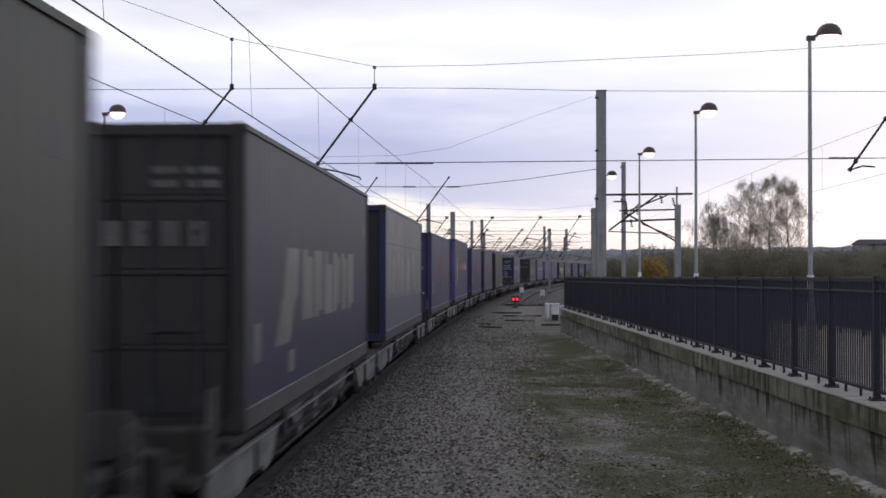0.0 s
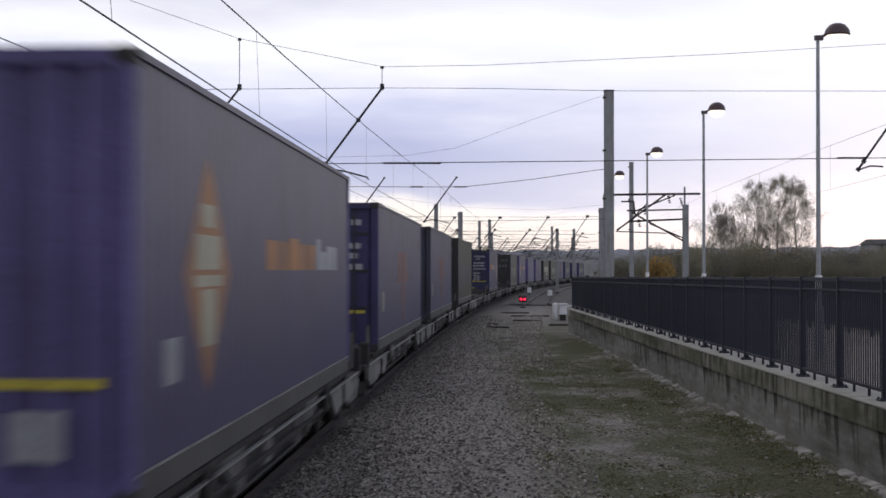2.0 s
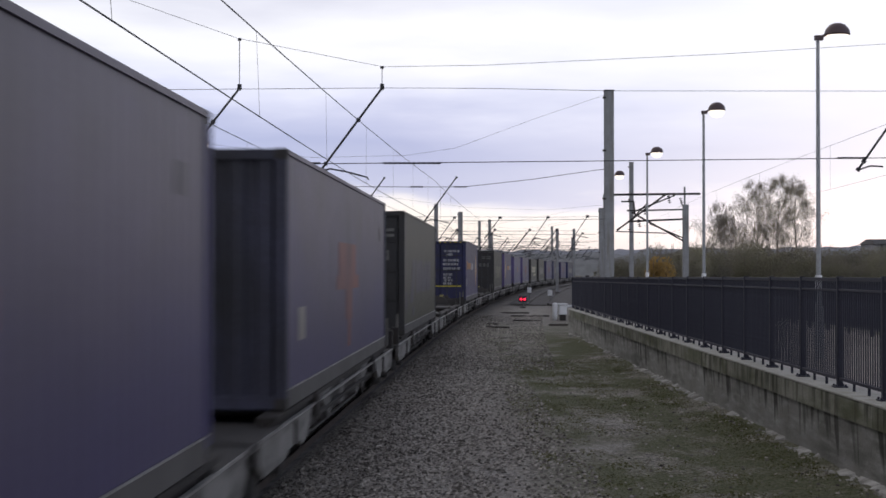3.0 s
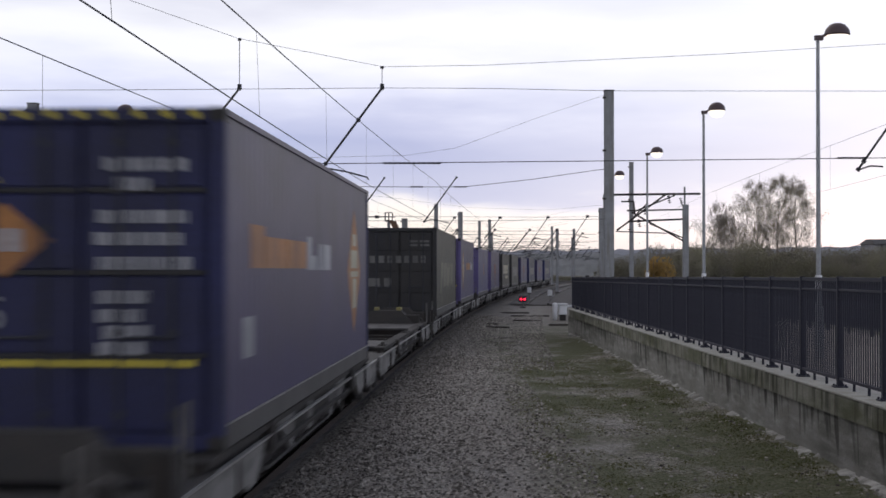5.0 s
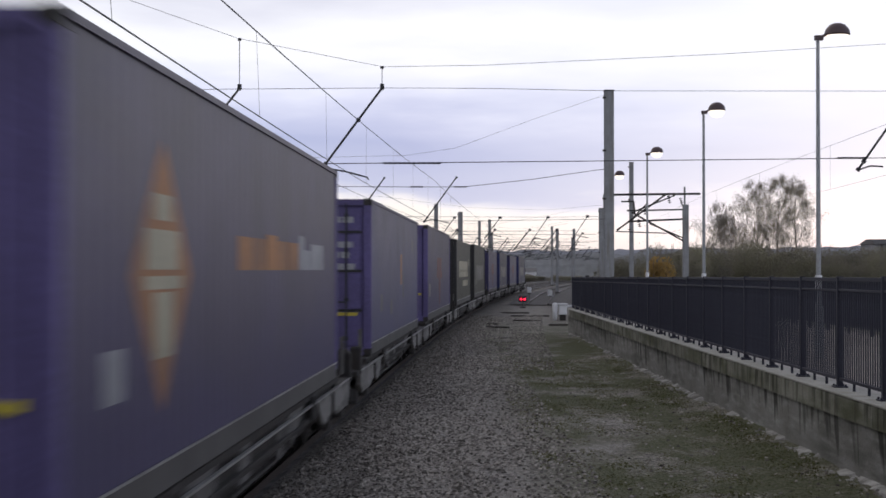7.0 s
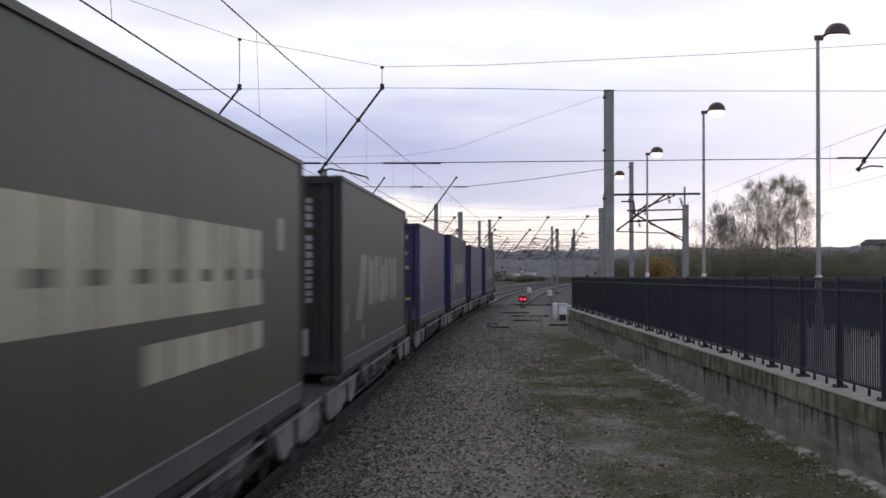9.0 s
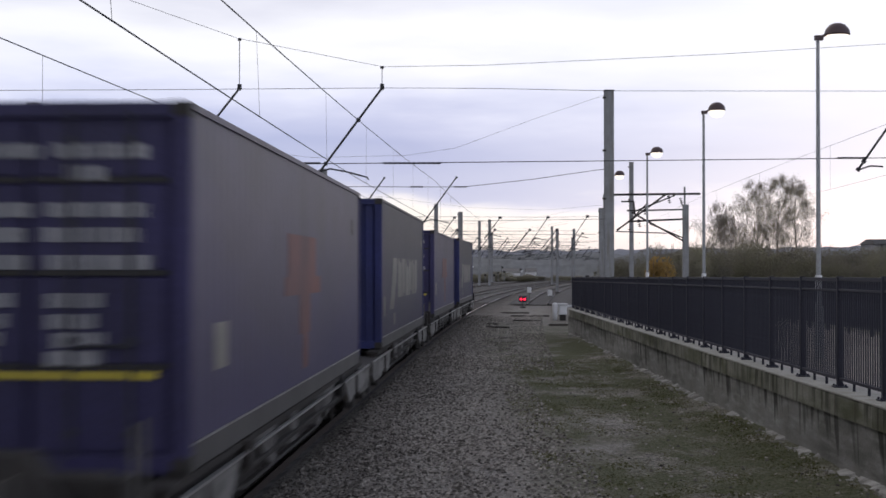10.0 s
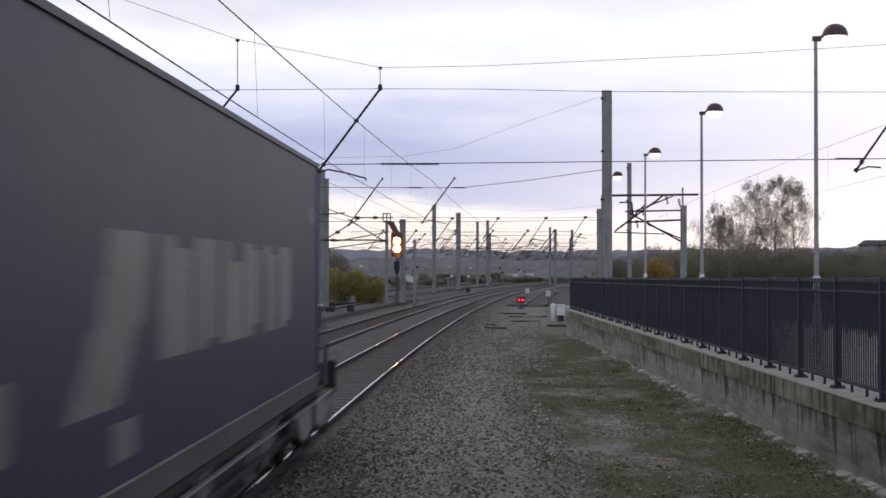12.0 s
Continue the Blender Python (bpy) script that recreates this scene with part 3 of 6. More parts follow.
# ---- platform lamps ----
def build_lamp(x, y, z, top, turn=0.0):
    ob = thing("street_lamp", "lit platform lamp on a slim grey post with a dome head", "lamp", pose(x, y, z, 0, 0, turn), "platform lamps")
    h = top - z
    pole = Mesh().lathe([(0.085, 0), (0.085, 0.95), (0.07, 1.0), (0.047, 1.05), (0.033, h)], n=12)
    part("pole", pole, M["galv"], ob)
    part("band", Mesh().lathe([(0.066, 1.30), (0.066, 1.55)], n=12), M["white"], ob, "white band round the post")
    arm = Mesh().path([(0, 0, h - 0.04), (0.05, 0, h), (0.10, 0, h + 0.02), (0.17, 0, h + 0.05)], 0.03, 6)
    arm.box(-0.06, 0.1, -0.05, 0.05, h - 0.06, h + 0.03, 0.01)
    part("arm", arm, M["lamp_dome"], ob)
    prof = [(0.222, 0.0), (0.236, 0.012), (0.232, 0.04), (0.222, 0.09), (0.195, 0.14), (0.145, 0.19), (0.08, 0.22), (0.02, 0.23)]
    part("dome", Mesh().lathe(prof, (0.36, 0, h + 0.03), 24), M["lamp_dome"], ob, "dark brown half-round hood", True)
    bowl = [(0.02, -0.19), (0.08, -0.182), (0.14, -0.15), (0.185, -0.10), (0.208, -0.045), (0.212, -0.002)]
    part("bowl", Mesh().lathe(bowl, (0.36, 0, h + 0.03), 24), M["lamp_glass"], ob, "glowing glass bowl", True)
    return ob


for lx, ly in ((6.93, 27.6), (7.1, 40.7), (7.57, 55.4), (7.77, 68.8)):
    build_lamp(lx, ly, COPE_Z - 0.02 if ly < 62 else -0.2, 6.8)
for lx, ly, lt in ((-9.16, 41.4, 6.82), (-9.0, 53.6, 6.96), (-7.5, 63.2, 6.8)):
    build_lamp(lx, ly, 0.91, lt)


# ---- overhead line ----
def mast(x, y, top, w=0.38, z=-0.3, turn=0.0, label="tall grey steel overhead line mast"):
    ob = thing("overhead_line_mast", label, "mast", pose(x, y, z, 0, 0, turn), "overhead line masts")
    h = top - z
    t, d = 0.015, w * 0.95
    a, c, e = w / 2, d / 2, d / 2 - 0.03
    sec = [(-a, -c), (a, -c), (a, -e), (t, -e), (t, e), (a, e), (a, c), (-a, c), (-a, e), (-t, e), (-t, -e), (-a, -e)]
    me = Mesh().stack([[(x, yy, 0) for x, yy in sec], [(x, yy, h) for x, yy in sec]])
    part("column", me, M["mast"], ob)
    part("base", Mesh().box(-w * 0.8, w * 0.8, -w * 0.8, w * 0.8, 0, 0.35, 0.04), M["sleeper"], ob)
    part("cap", Mesh().box(-w / 2 - 0.02, w / 2 + 0.02, -d / 2 - 0.02, d / 2 + 0.02, h, h + 0.03), M["steel_dark"], ob)
    for k in (0.55, 0.75, 0.97):
        part("bracket", Mesh().box(-w / 2 - 0.09, -w / 2 + 0.06, -d / 2 - 0.02, -d / 2 + 0.1, h * k - 0.04, h * k + 0.04), M["steel_dark"], ob)
    return ob


for mx, my, mt, mw in ((7.55, 68, 10.64, 0.42), (-18.66, 68, 10.05, 0.45), (13.2, 36, 8.3, 0.4), (-15.5, 36, 11.5, 0.45), (12.25, 115, 7.2, 0.5), (12.8, 118, 8.4, 0.3),
                       (12.6, 100, 9.66, 0.27), (-8.0, 100, 9.2, 0.46), (-0.76, 165, 9.7, 0.45), (2.2, 190, 9.8, 0.6), (5.6, 230, 10.0, 0.4), (7.2, 231, 10.2, 0.45),
                       (12.6, 165, 7.0, 0.3), (17.5, 240, 9.4, 0.35), (-2.95, 115, 6.4, 0.45), (-1.9, 108, 4.7, 0.2), (-29.5, 110, 9.4, 0.3), (28.5, 330, 9.6, 0.4), (9.5, 290, 9.4, 0.4), (18.4, 210, 8.2, 0.35), (-7.63, 100, 8.6, 0.25)):
    mast(mx, my, mt, mw)


def insulator(me, p, q, r=0.07, n=5):
    """A string of sheds between two points."""
    p, q = Vector(p), Vector(q)
    me.rod(p, q, 0.02, 6)
    for i in range(n):
        c = p.lerp(q, (i + 0.5) / n)
        me.disc(c, q - p, r, (q - p).length / n * 0.45, 8)
    return me


def wire(pts, r, label, name="overhead_wire"):
    ob = part(name, Mesh().path(pts, r, 5), M["wire"])
    return tagged(ob, label, "wire", "overhead wires")


def contact_and_catenary(off, y0, y1, spacing, zc, mess, thick=1.0, stagger=0.0):
    """The contact wire and the catenary wire above it with droppers, over a track; mess: (y, height) of the catenary wire."""
    ys = spaced(y0, min(y1, 160), 4) + (spaced(170, y1, 12) if y1 > 170 else [])
    ob = thing("catenary", "contact wire hung from a catenary wire by droppers", "wire", group="overhead wires")

    def zmess(y):
        if y <= mess[0][0]:
            return mess[0][1]
        for (ya, za), (yb, zb) in zip(mess, mess[1:]):
            if y <= yb:
                return za + (zb - za) * (y - ya) / (yb - ya)
        return mess[-1][1]

    def at(y, z, k=1.0):
        p = line(y, off + k * stagger * max(0.0, 36.0 - y))[0]
        return (p.x, p.y, z)
    part("contact_wire", Mesh().path([at(y, zc) for y in ys], 0.009 * thick, 5), M["wire"], ob)
    part("catenary_wire", Mesh().path([at(y, zmess(y), 0.0) for y in ys], 0.010 * thick, 5), M["wire"], ob)
    y = max(y0, 0) + 5
    while y < min(y1, 140):
        part("dropper", Mesh().rod(at(y, zc), at(y, zmess(y), 0.0), 0.0035, 4), M["wire"], ob)
        y += spacing


contact_and_catenary(0.0, -28, 420, 8.5, 4.75, [(0, 5.74), (68, 6.59), (128, 6.21)], 1.0, 0.0038)
contact_and_catenary(-3.5, -28, 420, 9.0, 4.65, [(0, 5.44), (21, 5.79), (36, 6.03), (68, 5.97)])
contact_and_catenary(-13.0, 36, 300, 9.5, 4.7, [(0, 6.0), (68, 6.0)])
contact_and_catenary(-16.6, 50, 300, 9.5, 4.7, [(0, 6.1), (68, 6.1)])
contact_and_catenary(4.2, 120, 400, 9.5, 4.7, [(0, 6.0), (68, 6.0)])
contact_and_catenary(12.7, 0, 130, 12.5, 4.75, [(0, 5.85), (68, 6.05), (128, 5.96)], 0.5)


def headspan(y, top, upper, lower, rods, arms, label):
    """Wires slung across all tracks between two masts: a sagging head wire, two cross wires, and the slanting insulated rods."""
    ob = thing("headspan", label, "overhead wires")
    part("head_wire", Mesh().path([(x, y, z) for x, z in top], 0.006, 5), M["wire"], ob)
    part("cross_wire", Mesh().path([(x, y, z) for x, z in upper], 0.007 if y < 60 else 0.014 if y < 140 else 0.022, 5), M["wire"], ob)
    part("cross_wire", Mesh().path([(x, y, z) for x, z in lower], 0.011 if y < 140 else 0.02, 5), M["wire"], ob)
    for (x0, z0), (x1, z1) in rods:
        r = Mesh().rod((x0, y, z0), (x1, y, z1), 0.028 if y < 140 else 0.042, 8)
        for k in (0.0, 0.38, 0.9, 1.0):
            r.disc((x0 + (x1 - x0) * k, y, z0 + (z1 - z0) * k), (x1 - x0, 0, z1 - z0), 0.055, 0.07, 8)
        part("insulated_rod", r, M["wire"], ob, "slanting black insulated rod")
        if y < 60:
            zt = [za + (zb - za) * (x0 - xa) / (xb - xa) for (xa, za), (xb, zb) in zip(top, top[1:]) if xa <= x0 <= xb][0]
            part("hanger", Mesh().rod((x0, y, z0), (x0, y, zt), 0.01, 5).disc((x0, y, z0 + 0.06), (0, 0, 1), 0.05, 0.08, 8).disc((x0, y, zt - 0.02), (0, 0, 1), 0.045, 0.06, 8), M["wire"], ob)
        if y > 100:
            part("insulator", Mesh().disc((x0, y, z0), (1, 0, 0), 0.1, 0.24, 8), M["wire"], ob)
            part("steady_arm", Mesh().path([(x1, y, z1), (x1 + 0.35, y, z1 + 0.3), (x1 + 1.3, y, z1 + 0.1)], 0.03, 5), M["wire"], ob)
    for pts in arms:
        part("steady_arm", Mesh().path([(a, y, b) for a, b in pts], 0.022, 6), M["wire"], ob)
    if 60 < y < 70:
        for x0, x1 in ((-1.5, -0.9), (0.5, 1.1), (-6.3, -5.6)):
            part("insulator", insulator(Mesh(), (x0, y, 6.265), (x1, y, 6.265), 0.045, 5), M["wire"], ob)
    for x0, x1 in ((-3.9, -2.95), (-1.45, -0.05), (9.5, 10.2)):
        if y < 40:
            zl = 5.19 if x0 > 5 else 5.065
            part("insulator", insulator(Mesh(), (x0, y, zl), (x1, y, zl), 0.027, 12), M["wire"], ob)
    return ob


headspan(36, [(-15.5, 11.4), (-10.6, 10.1), (-7.53, 8.99), (-4.95, 8.08), (-1.44, 7.39), (1.03, 7.43), (6.74, 7.70), (13.2, 8.1)],
         [(-15.5, 6.8), (-6.5, 6.84), (-1.4, 6.88), (1.0, 6.87), (4.0, 6.81), (13.2, 6.8)],
         [(-15.5, 5.0), (-3.0, 5.05), (1.0, 5.09), (6.0, 5.14), (13.2, 5.22)],
         [((-4.906, 6.87), (-6.577, 4.74)), ((-1.468, 6.88), (-2.976, 4.85)), ((11.4, 6.9), (10.0, 4.91))],
         [[(-2.98, 4.85), (-2.72, 4.93), (-2.3, 4.85), (-1.82, 4.72), (-1.8, 4.66)], [(-6.5, 4.9), (-6.2, 4.95), (-5.6, 4.75), (-5.3, 4.66)],
          [(10.0, 4.9), (10.3, 5.0), (10.6, 4.98)]], "headspan wires with slanting black rods over the near tracks")
headspan(68, [(-18.6, 9.9), (-12, 8.4), (-6, 7.6), (-1.64, 7.7), (0.56, 8.03), (4.26, 9.4), (7.5, 10.5)],
         [(-18.6, 6.5), (-8, 6.3), (-1, 6.26), (1, 6.27), (4, 6.6), (7.5, 7.1)],
         [(-18.6, 4.75), (-2, 4.72), (2, 4.72), (7.5, 4.8)],
         [((-2.67, 6.67), (-4.2, 4.57)), ((0.616, 6.70), (-0.87, 4.67))], [[(-0.87, 4.67), (-0.5, 4.8), (0.3, 4.6)]], "second headspan farther along the line")
headspan(118, [(-6, 8.4), (2, 7.4), (8.3, 7.2), (12.5, 7.6)], [(-6, 6.7), (4.5, 6.66), (8.3, 6.63), (12.5, 6.7)], [(-6, 4.75), (3, 4.7), (12.5, 4.75)],
         [((4.5, 6.6), (3.3, 5.0)), ((8.29, 6.63), (6.95, 4.7)), ((11.4, 6.7), (10.2, 4.9)), ((0.9, 6.6), (-0.4, 4.8))], [], "distant headspan across the running lines")
for hy, hx in ((150, 5.0), (165, 9.0), (190, 8.0), (215, 13.0), (240, 15.0), (270, 20.0), (300, 24.0), (330, 29.0)):
    headspan(hy, [(hx - 14, 8.6), (hx - 5, 7.3), (hx, 7.0), (hx + 8, 8.4)], [(hx - 14, 6.4), (hx, 6.35), (hx + 8, 6.4)], [(hx - 14, 4.75), (hx, 4.7), (hx + 8, 4.75)],
             [((hx + d, 6.5), (hx + d - 1.5, 4.6)) for d in (-10.8, -7.5, -3.6, 0.2, 3.7, 6.4)],
             [[(hx + d - 1.5, 4.6), (hx + d + 0.5, 5.3 + 0.3 * math.sin(d)), (hx + d + 1.6, 5.15)] for d in (-10.8, -7.5, -3.6, 0.2, 3.7)], "distant headspan across the running lines")


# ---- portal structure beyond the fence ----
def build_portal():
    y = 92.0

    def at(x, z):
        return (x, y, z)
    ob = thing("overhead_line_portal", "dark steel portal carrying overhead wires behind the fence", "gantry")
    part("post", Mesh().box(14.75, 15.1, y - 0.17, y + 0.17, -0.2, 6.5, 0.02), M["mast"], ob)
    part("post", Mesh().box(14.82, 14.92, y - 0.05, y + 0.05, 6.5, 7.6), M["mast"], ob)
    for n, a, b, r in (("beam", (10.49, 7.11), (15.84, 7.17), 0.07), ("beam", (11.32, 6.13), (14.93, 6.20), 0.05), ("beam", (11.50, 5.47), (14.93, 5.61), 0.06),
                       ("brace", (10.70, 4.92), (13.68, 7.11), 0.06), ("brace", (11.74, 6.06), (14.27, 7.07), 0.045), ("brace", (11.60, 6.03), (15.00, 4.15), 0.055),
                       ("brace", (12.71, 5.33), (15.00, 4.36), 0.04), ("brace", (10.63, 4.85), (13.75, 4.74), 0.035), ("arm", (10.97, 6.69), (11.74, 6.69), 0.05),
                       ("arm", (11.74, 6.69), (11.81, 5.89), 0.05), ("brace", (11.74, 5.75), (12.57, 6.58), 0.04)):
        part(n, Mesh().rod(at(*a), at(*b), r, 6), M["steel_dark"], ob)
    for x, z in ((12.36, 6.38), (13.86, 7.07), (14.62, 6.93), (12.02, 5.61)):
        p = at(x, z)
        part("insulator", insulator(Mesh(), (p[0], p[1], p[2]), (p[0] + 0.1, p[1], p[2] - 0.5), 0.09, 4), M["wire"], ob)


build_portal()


# ---- signals, cabinets, signs ----
def build_signal():
    ob = thing("railway_signal", "colour light signal showing two amber lights on a post", "signal", pose(-3.25, 110, -0.05))
    part("post", Mesh().rod((0, 0, 0), (0, 0, 3.5), 0.1, 10).box(-0.25, 0.25, -0.2, 0.2, 0, 0.3, 0.03), M["steel_grey"], ob)
    part("backboard", Mesh().box(-0.40, 0.40, 0.0, 0.2, 3.55, 5.35, 0.05), M["signal_board"], ob, "brown signal head")
    for sx in (-1, 1):
        part("hood", Mesh().box(sx * 0.40 - 0.025, sx * 0.40 + 0.025, -0.28, 0.0, 3.6, 5.2), M["signal_board"], ob)
    for z in (4.15, 4.71):
        dome = Mesh().stack([[(0.26 * math.cos(a) * math.cos(i * math.pi / 10), -0.2 * math.sin(a), z + 0.26 * math.cos(a) * math.sin(i * math.pi / 10)) for i in range(20)]
                             for a in (0.0, 0.4, 0.8, 1.15, 1.45)])
        part("lens", dome, M["amber_light"], ob, "lit amber lens", True)
        part("visor", Mesh().box(-0.3, 0.3, -0.3, 0.0, z + 0.27, z + 0.285), M["signal_board"], ob)
    # slanting side plate that climbs to the access platform
    part("slanting_plate", Mesh().add([(-0.72, -0.1, 6.12), (-0.22, -0.1, 6.12), (0.36, -0.1, 4.98), (-0.08, -0.1, 4.98), (-0.72, 0.3, 6.12), (-0.22, 0.3, 6.12), (0.36, 0.3, 4.98), (-0.08, 0.3, 4.98)],
                                      [(3, 2, 1, 0), (4, 5, 6, 7), (0, 1, 5, 4), (1, 2, 6, 5), (2, 3, 7, 6), (3, 0, 4, 7)]), M["signal_board"], ob, "slanting brown plate")
    part("ladder_post", Mesh().box(-0.86, -0.64, 0.05, 0.25, 0.0, 6.15, 0.02), M["mast"], ob)
    cage = Mesh()
    for x in (-1.02, -0.75, -0.48):
        for dy in (0.0, 0.6):
            cage.rod((x, dy, 6.15), (x, dy, 6.75), 0.03, 5)
    for z in (6.18, 6.45, 6.75):
        cage.rod((-1.02, 0, z), (-0.48, 0, z), 0.025, 5).rod((-1.02, 0.6, z), (-0.48, 0.6, z), 0.025, 5).rod((-1.02, 0, z), (-1.02, 0.6, z), 0.025, 5)
    part("access_cage", cage.box(-1.05, -0.45, 0, 0.6, 6.1, 6.15), M["steel_dark"], ob)
    part("telephone_box", Mesh().box(-0.2, 0.2, -0.25, 0.0, 2.55, 3.25, 0.06).rod((0, -0.12, 2.25), (0, -0.12, 2.6), 0.09, 8, 0.18), M["black_paint"], ob)


build_signal()


def build_cantilever():
    """Arms that reach over the far lines from the slim mast."""
    y = 99.8
    ob = thing("cantilever_arms", "dark tubular cantilever arms carrying wires over the far lines", "overhead wires")
    for n, a, b, r in (("tube", (-8.1, 4.52), (-3.74, 4.52), 0.05), ("strut", (-7.5, 4.7), (-5.4, 6.0), 0.04), ("tube", (-5.9, 6.02), (-3.2, 6.02), 0.04), ("strut", (-6.2, 5.9), (-3.55, 4.3), 0.04),
                       ("strut", (-7.0, 4.45), (-3.55, 5.05), 0.035), ("tube", (-7.5, 3.95), (-3.55, 4.5), 0.035), ("strut", (-7.6, 6.6), (-5.9, 6.02), 0.03), ("tube", (-8.2, 6.2), (-6.4, 6.35), 0.04)):
        part(n, Mesh().rod((a[0], y, a[1]), (b[0], y, b[1]), r, 6), M["wire"], ob)
    for x, z in ((-7.2, 4.52), (-5.6, 6.02), (-4.4, 6.02), (-6.9, 5.05)):
        part("insulator", Mesh().disc((x, y, z), (1, 0, 0), 0.1, 0.3, 8), M["wire"], ob)


build_cantilever()


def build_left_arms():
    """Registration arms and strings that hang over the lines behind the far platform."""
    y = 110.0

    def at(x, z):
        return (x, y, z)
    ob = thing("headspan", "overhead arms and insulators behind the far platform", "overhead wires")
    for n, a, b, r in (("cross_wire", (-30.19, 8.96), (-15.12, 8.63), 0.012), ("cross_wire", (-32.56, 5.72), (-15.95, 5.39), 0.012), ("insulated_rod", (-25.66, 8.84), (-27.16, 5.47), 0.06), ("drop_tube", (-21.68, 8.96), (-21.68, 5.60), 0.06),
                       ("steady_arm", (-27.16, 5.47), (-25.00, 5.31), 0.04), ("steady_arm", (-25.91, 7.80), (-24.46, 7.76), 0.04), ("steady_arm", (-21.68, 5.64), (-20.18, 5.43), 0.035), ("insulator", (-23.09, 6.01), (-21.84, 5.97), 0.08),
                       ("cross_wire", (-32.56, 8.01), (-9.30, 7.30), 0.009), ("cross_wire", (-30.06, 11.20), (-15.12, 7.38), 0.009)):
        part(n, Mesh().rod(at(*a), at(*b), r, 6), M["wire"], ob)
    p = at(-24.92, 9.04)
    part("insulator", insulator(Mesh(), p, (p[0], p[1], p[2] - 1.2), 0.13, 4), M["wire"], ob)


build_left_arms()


def build_ground_signal():
    ob = thing("ground_signal", "small ground signal with two red lights on a short post", "signal", pose(5.6, 105, -0.2))
    part("post", Mesh().rod((0, 0, 0), (0, 0, 0.5), 0.05, 8).box(-0.2, 0.2, -0.15, 0.15, 0, 0.12, 0.02), M["steel_grey"], ob)
    part("housing", Mesh().box(-0.28, 0.28, -0.1, 0.15, 0.42, 0.85, 0.06), M["black_paint"], ob)
    for x in (-0.13, 0.13):
        part("lens", Mesh().disc((x, -0.12, 0.63), (0, 1, 0), 0.09, 0.03, 14), M["red_light"], ob, "lit red lens")


build_ground_signal()


def build_marker(x, y, w, h, top):
    ob = thing("marker_post", "small white marker board on a short grey post", "marker", pose(x, y, -0.2), "marker posts")
    part("post", Mesh().rod((0, 0, 0), (0, 0, top - h), 0.045, 8), M["steel_grey"], ob)
    part("board", Mesh().box(-w / 2, w / 2, -0.03, 0.03, top - h, top, 0.01), M["white"], ob)
    return ob


build_marker(7.5, 130, 0.36, 0.45, 1.15)
build_marker(9.3, 130, 0.4, 0.5, 0.95)


def build_cabinet():
    ob = thing("lineside_cabinet", "white lineside equipment covers beside the wall end", "cabinet", pose(5.95, 79.5, -0.2))
    part("cover", Mesh().lathe([(0.12, 0), (0.13, 0.5), (0.15, 0.8), (0.12, 0.92), (0.03, 0.95)], (0, 0, 0), 12), M["white"], ob, "white upright plastic cover", True)
    part("box", Mesh().box(0.2, 0.62, -0.2, 0.25, 0.32, 0.85, 0.07), M["white"], ob, "white rounded box")
    part("lid", Mesh().box(0.17, 0.66, -0.23, 0.28, 0.85, 0.9, 0.02), M["white"], ob)
    part("stand", Mesh().box(0.25, 0.57, -0.12, 0.2, 0.0, 0.33), M["steel_dark"], ob)
    part("pipe", Mesh().path([(0.6, 0, 0.72), (0.85, 0, 0.78), (1.0, 0, 0.6), (1.02, 0, 0.0)], 0.06, 8), M["white"], ob)


build_cabinet()


def build_yard():
    """Small lineside equipment that stands about the yard."""
    rnd = random.Random(31)
    label = "grey lineside equipment box on a short stand"
    for x, y, w, h in ((-5.5, 91, 0.36, 0.6), (-6.9, 93, 0.5, 0.42), (-7.6, 104, 0.45, 0.5), (3.2, 178, 0.5, 0.6), (23.5, 236, 0.6, 0.7)):
        ob = thing("equipment_box", label, "equipment box", pose(x, y, -0.22, 0, 0, rnd.uniform(-15, 15)), "lineside boxes")
        part("body", Mesh().box(-w / 2, w / 2, -0.2, 0.2, 0.18, h, 0.04), M["steel_dark"], ob)
        part("lid", Mesh().box(-w / 2 - 0.03, w / 2 + 0.03, -0.22, 0.22, h, h + 0.05, 0.01), M["steel_grey"], ob)
        for sx in (-0.35, 0.35):
            part("leg", Mesh().box(sx * w - 0.04, sx * w + 0.04, -0.2, 0.2, 0, 0.18), M["steel_dark"], ob)
    for i in range(46):
        y = rnd.uniform(150, 335)
        o = rnd.choice((rnd.uniform(-19, -12.4), rnd.uniform(7.2, 12)))
        p = line(y, o)[0]
        h = rnd.uniform(0.8, 3.2)
        ob = thing("lineside_post", "slim grey post standing beside the tracks", "post", pose(p.x, p.y, -0.25), "lineside posts")
        part("shaft", Mesh().rod((0, 0, 0), (0, 0, h), 0.07, 6), M["mast"], ob)
        part("head", Mesh().box(-0.22, 0.22, -0.08, 0.08, h, h + rnd.uniform(0.2, 0.5), 0.03), M["white" if i % 4 == 0 else "steel_dark"], ob)
    # concrete cable trough beside the tracks
    for i in range(60):
        p, sl = line(72 + i * 1.0, -6.6)
        if i == 0:
            run = thing("cable_trough", "low concrete cable trough with loose lids beside the track", "trough")
            lid = Mesh().box(-0.2, 0.2, -0.49, 0.49, 0.0, 0.22, 0.02).data("lid", M["sleeper"])
        ob = part("lid", lid, None, run)
        ob.matrix_basis = pose(p.x, p.y, -0.22 + rnd.uniform(-0.015, 0.03), 0, rnd.uniform(-2, 2), -math.degrees(math.atan(sl)) + rnd.uniform(-2, 2))


build_yard()


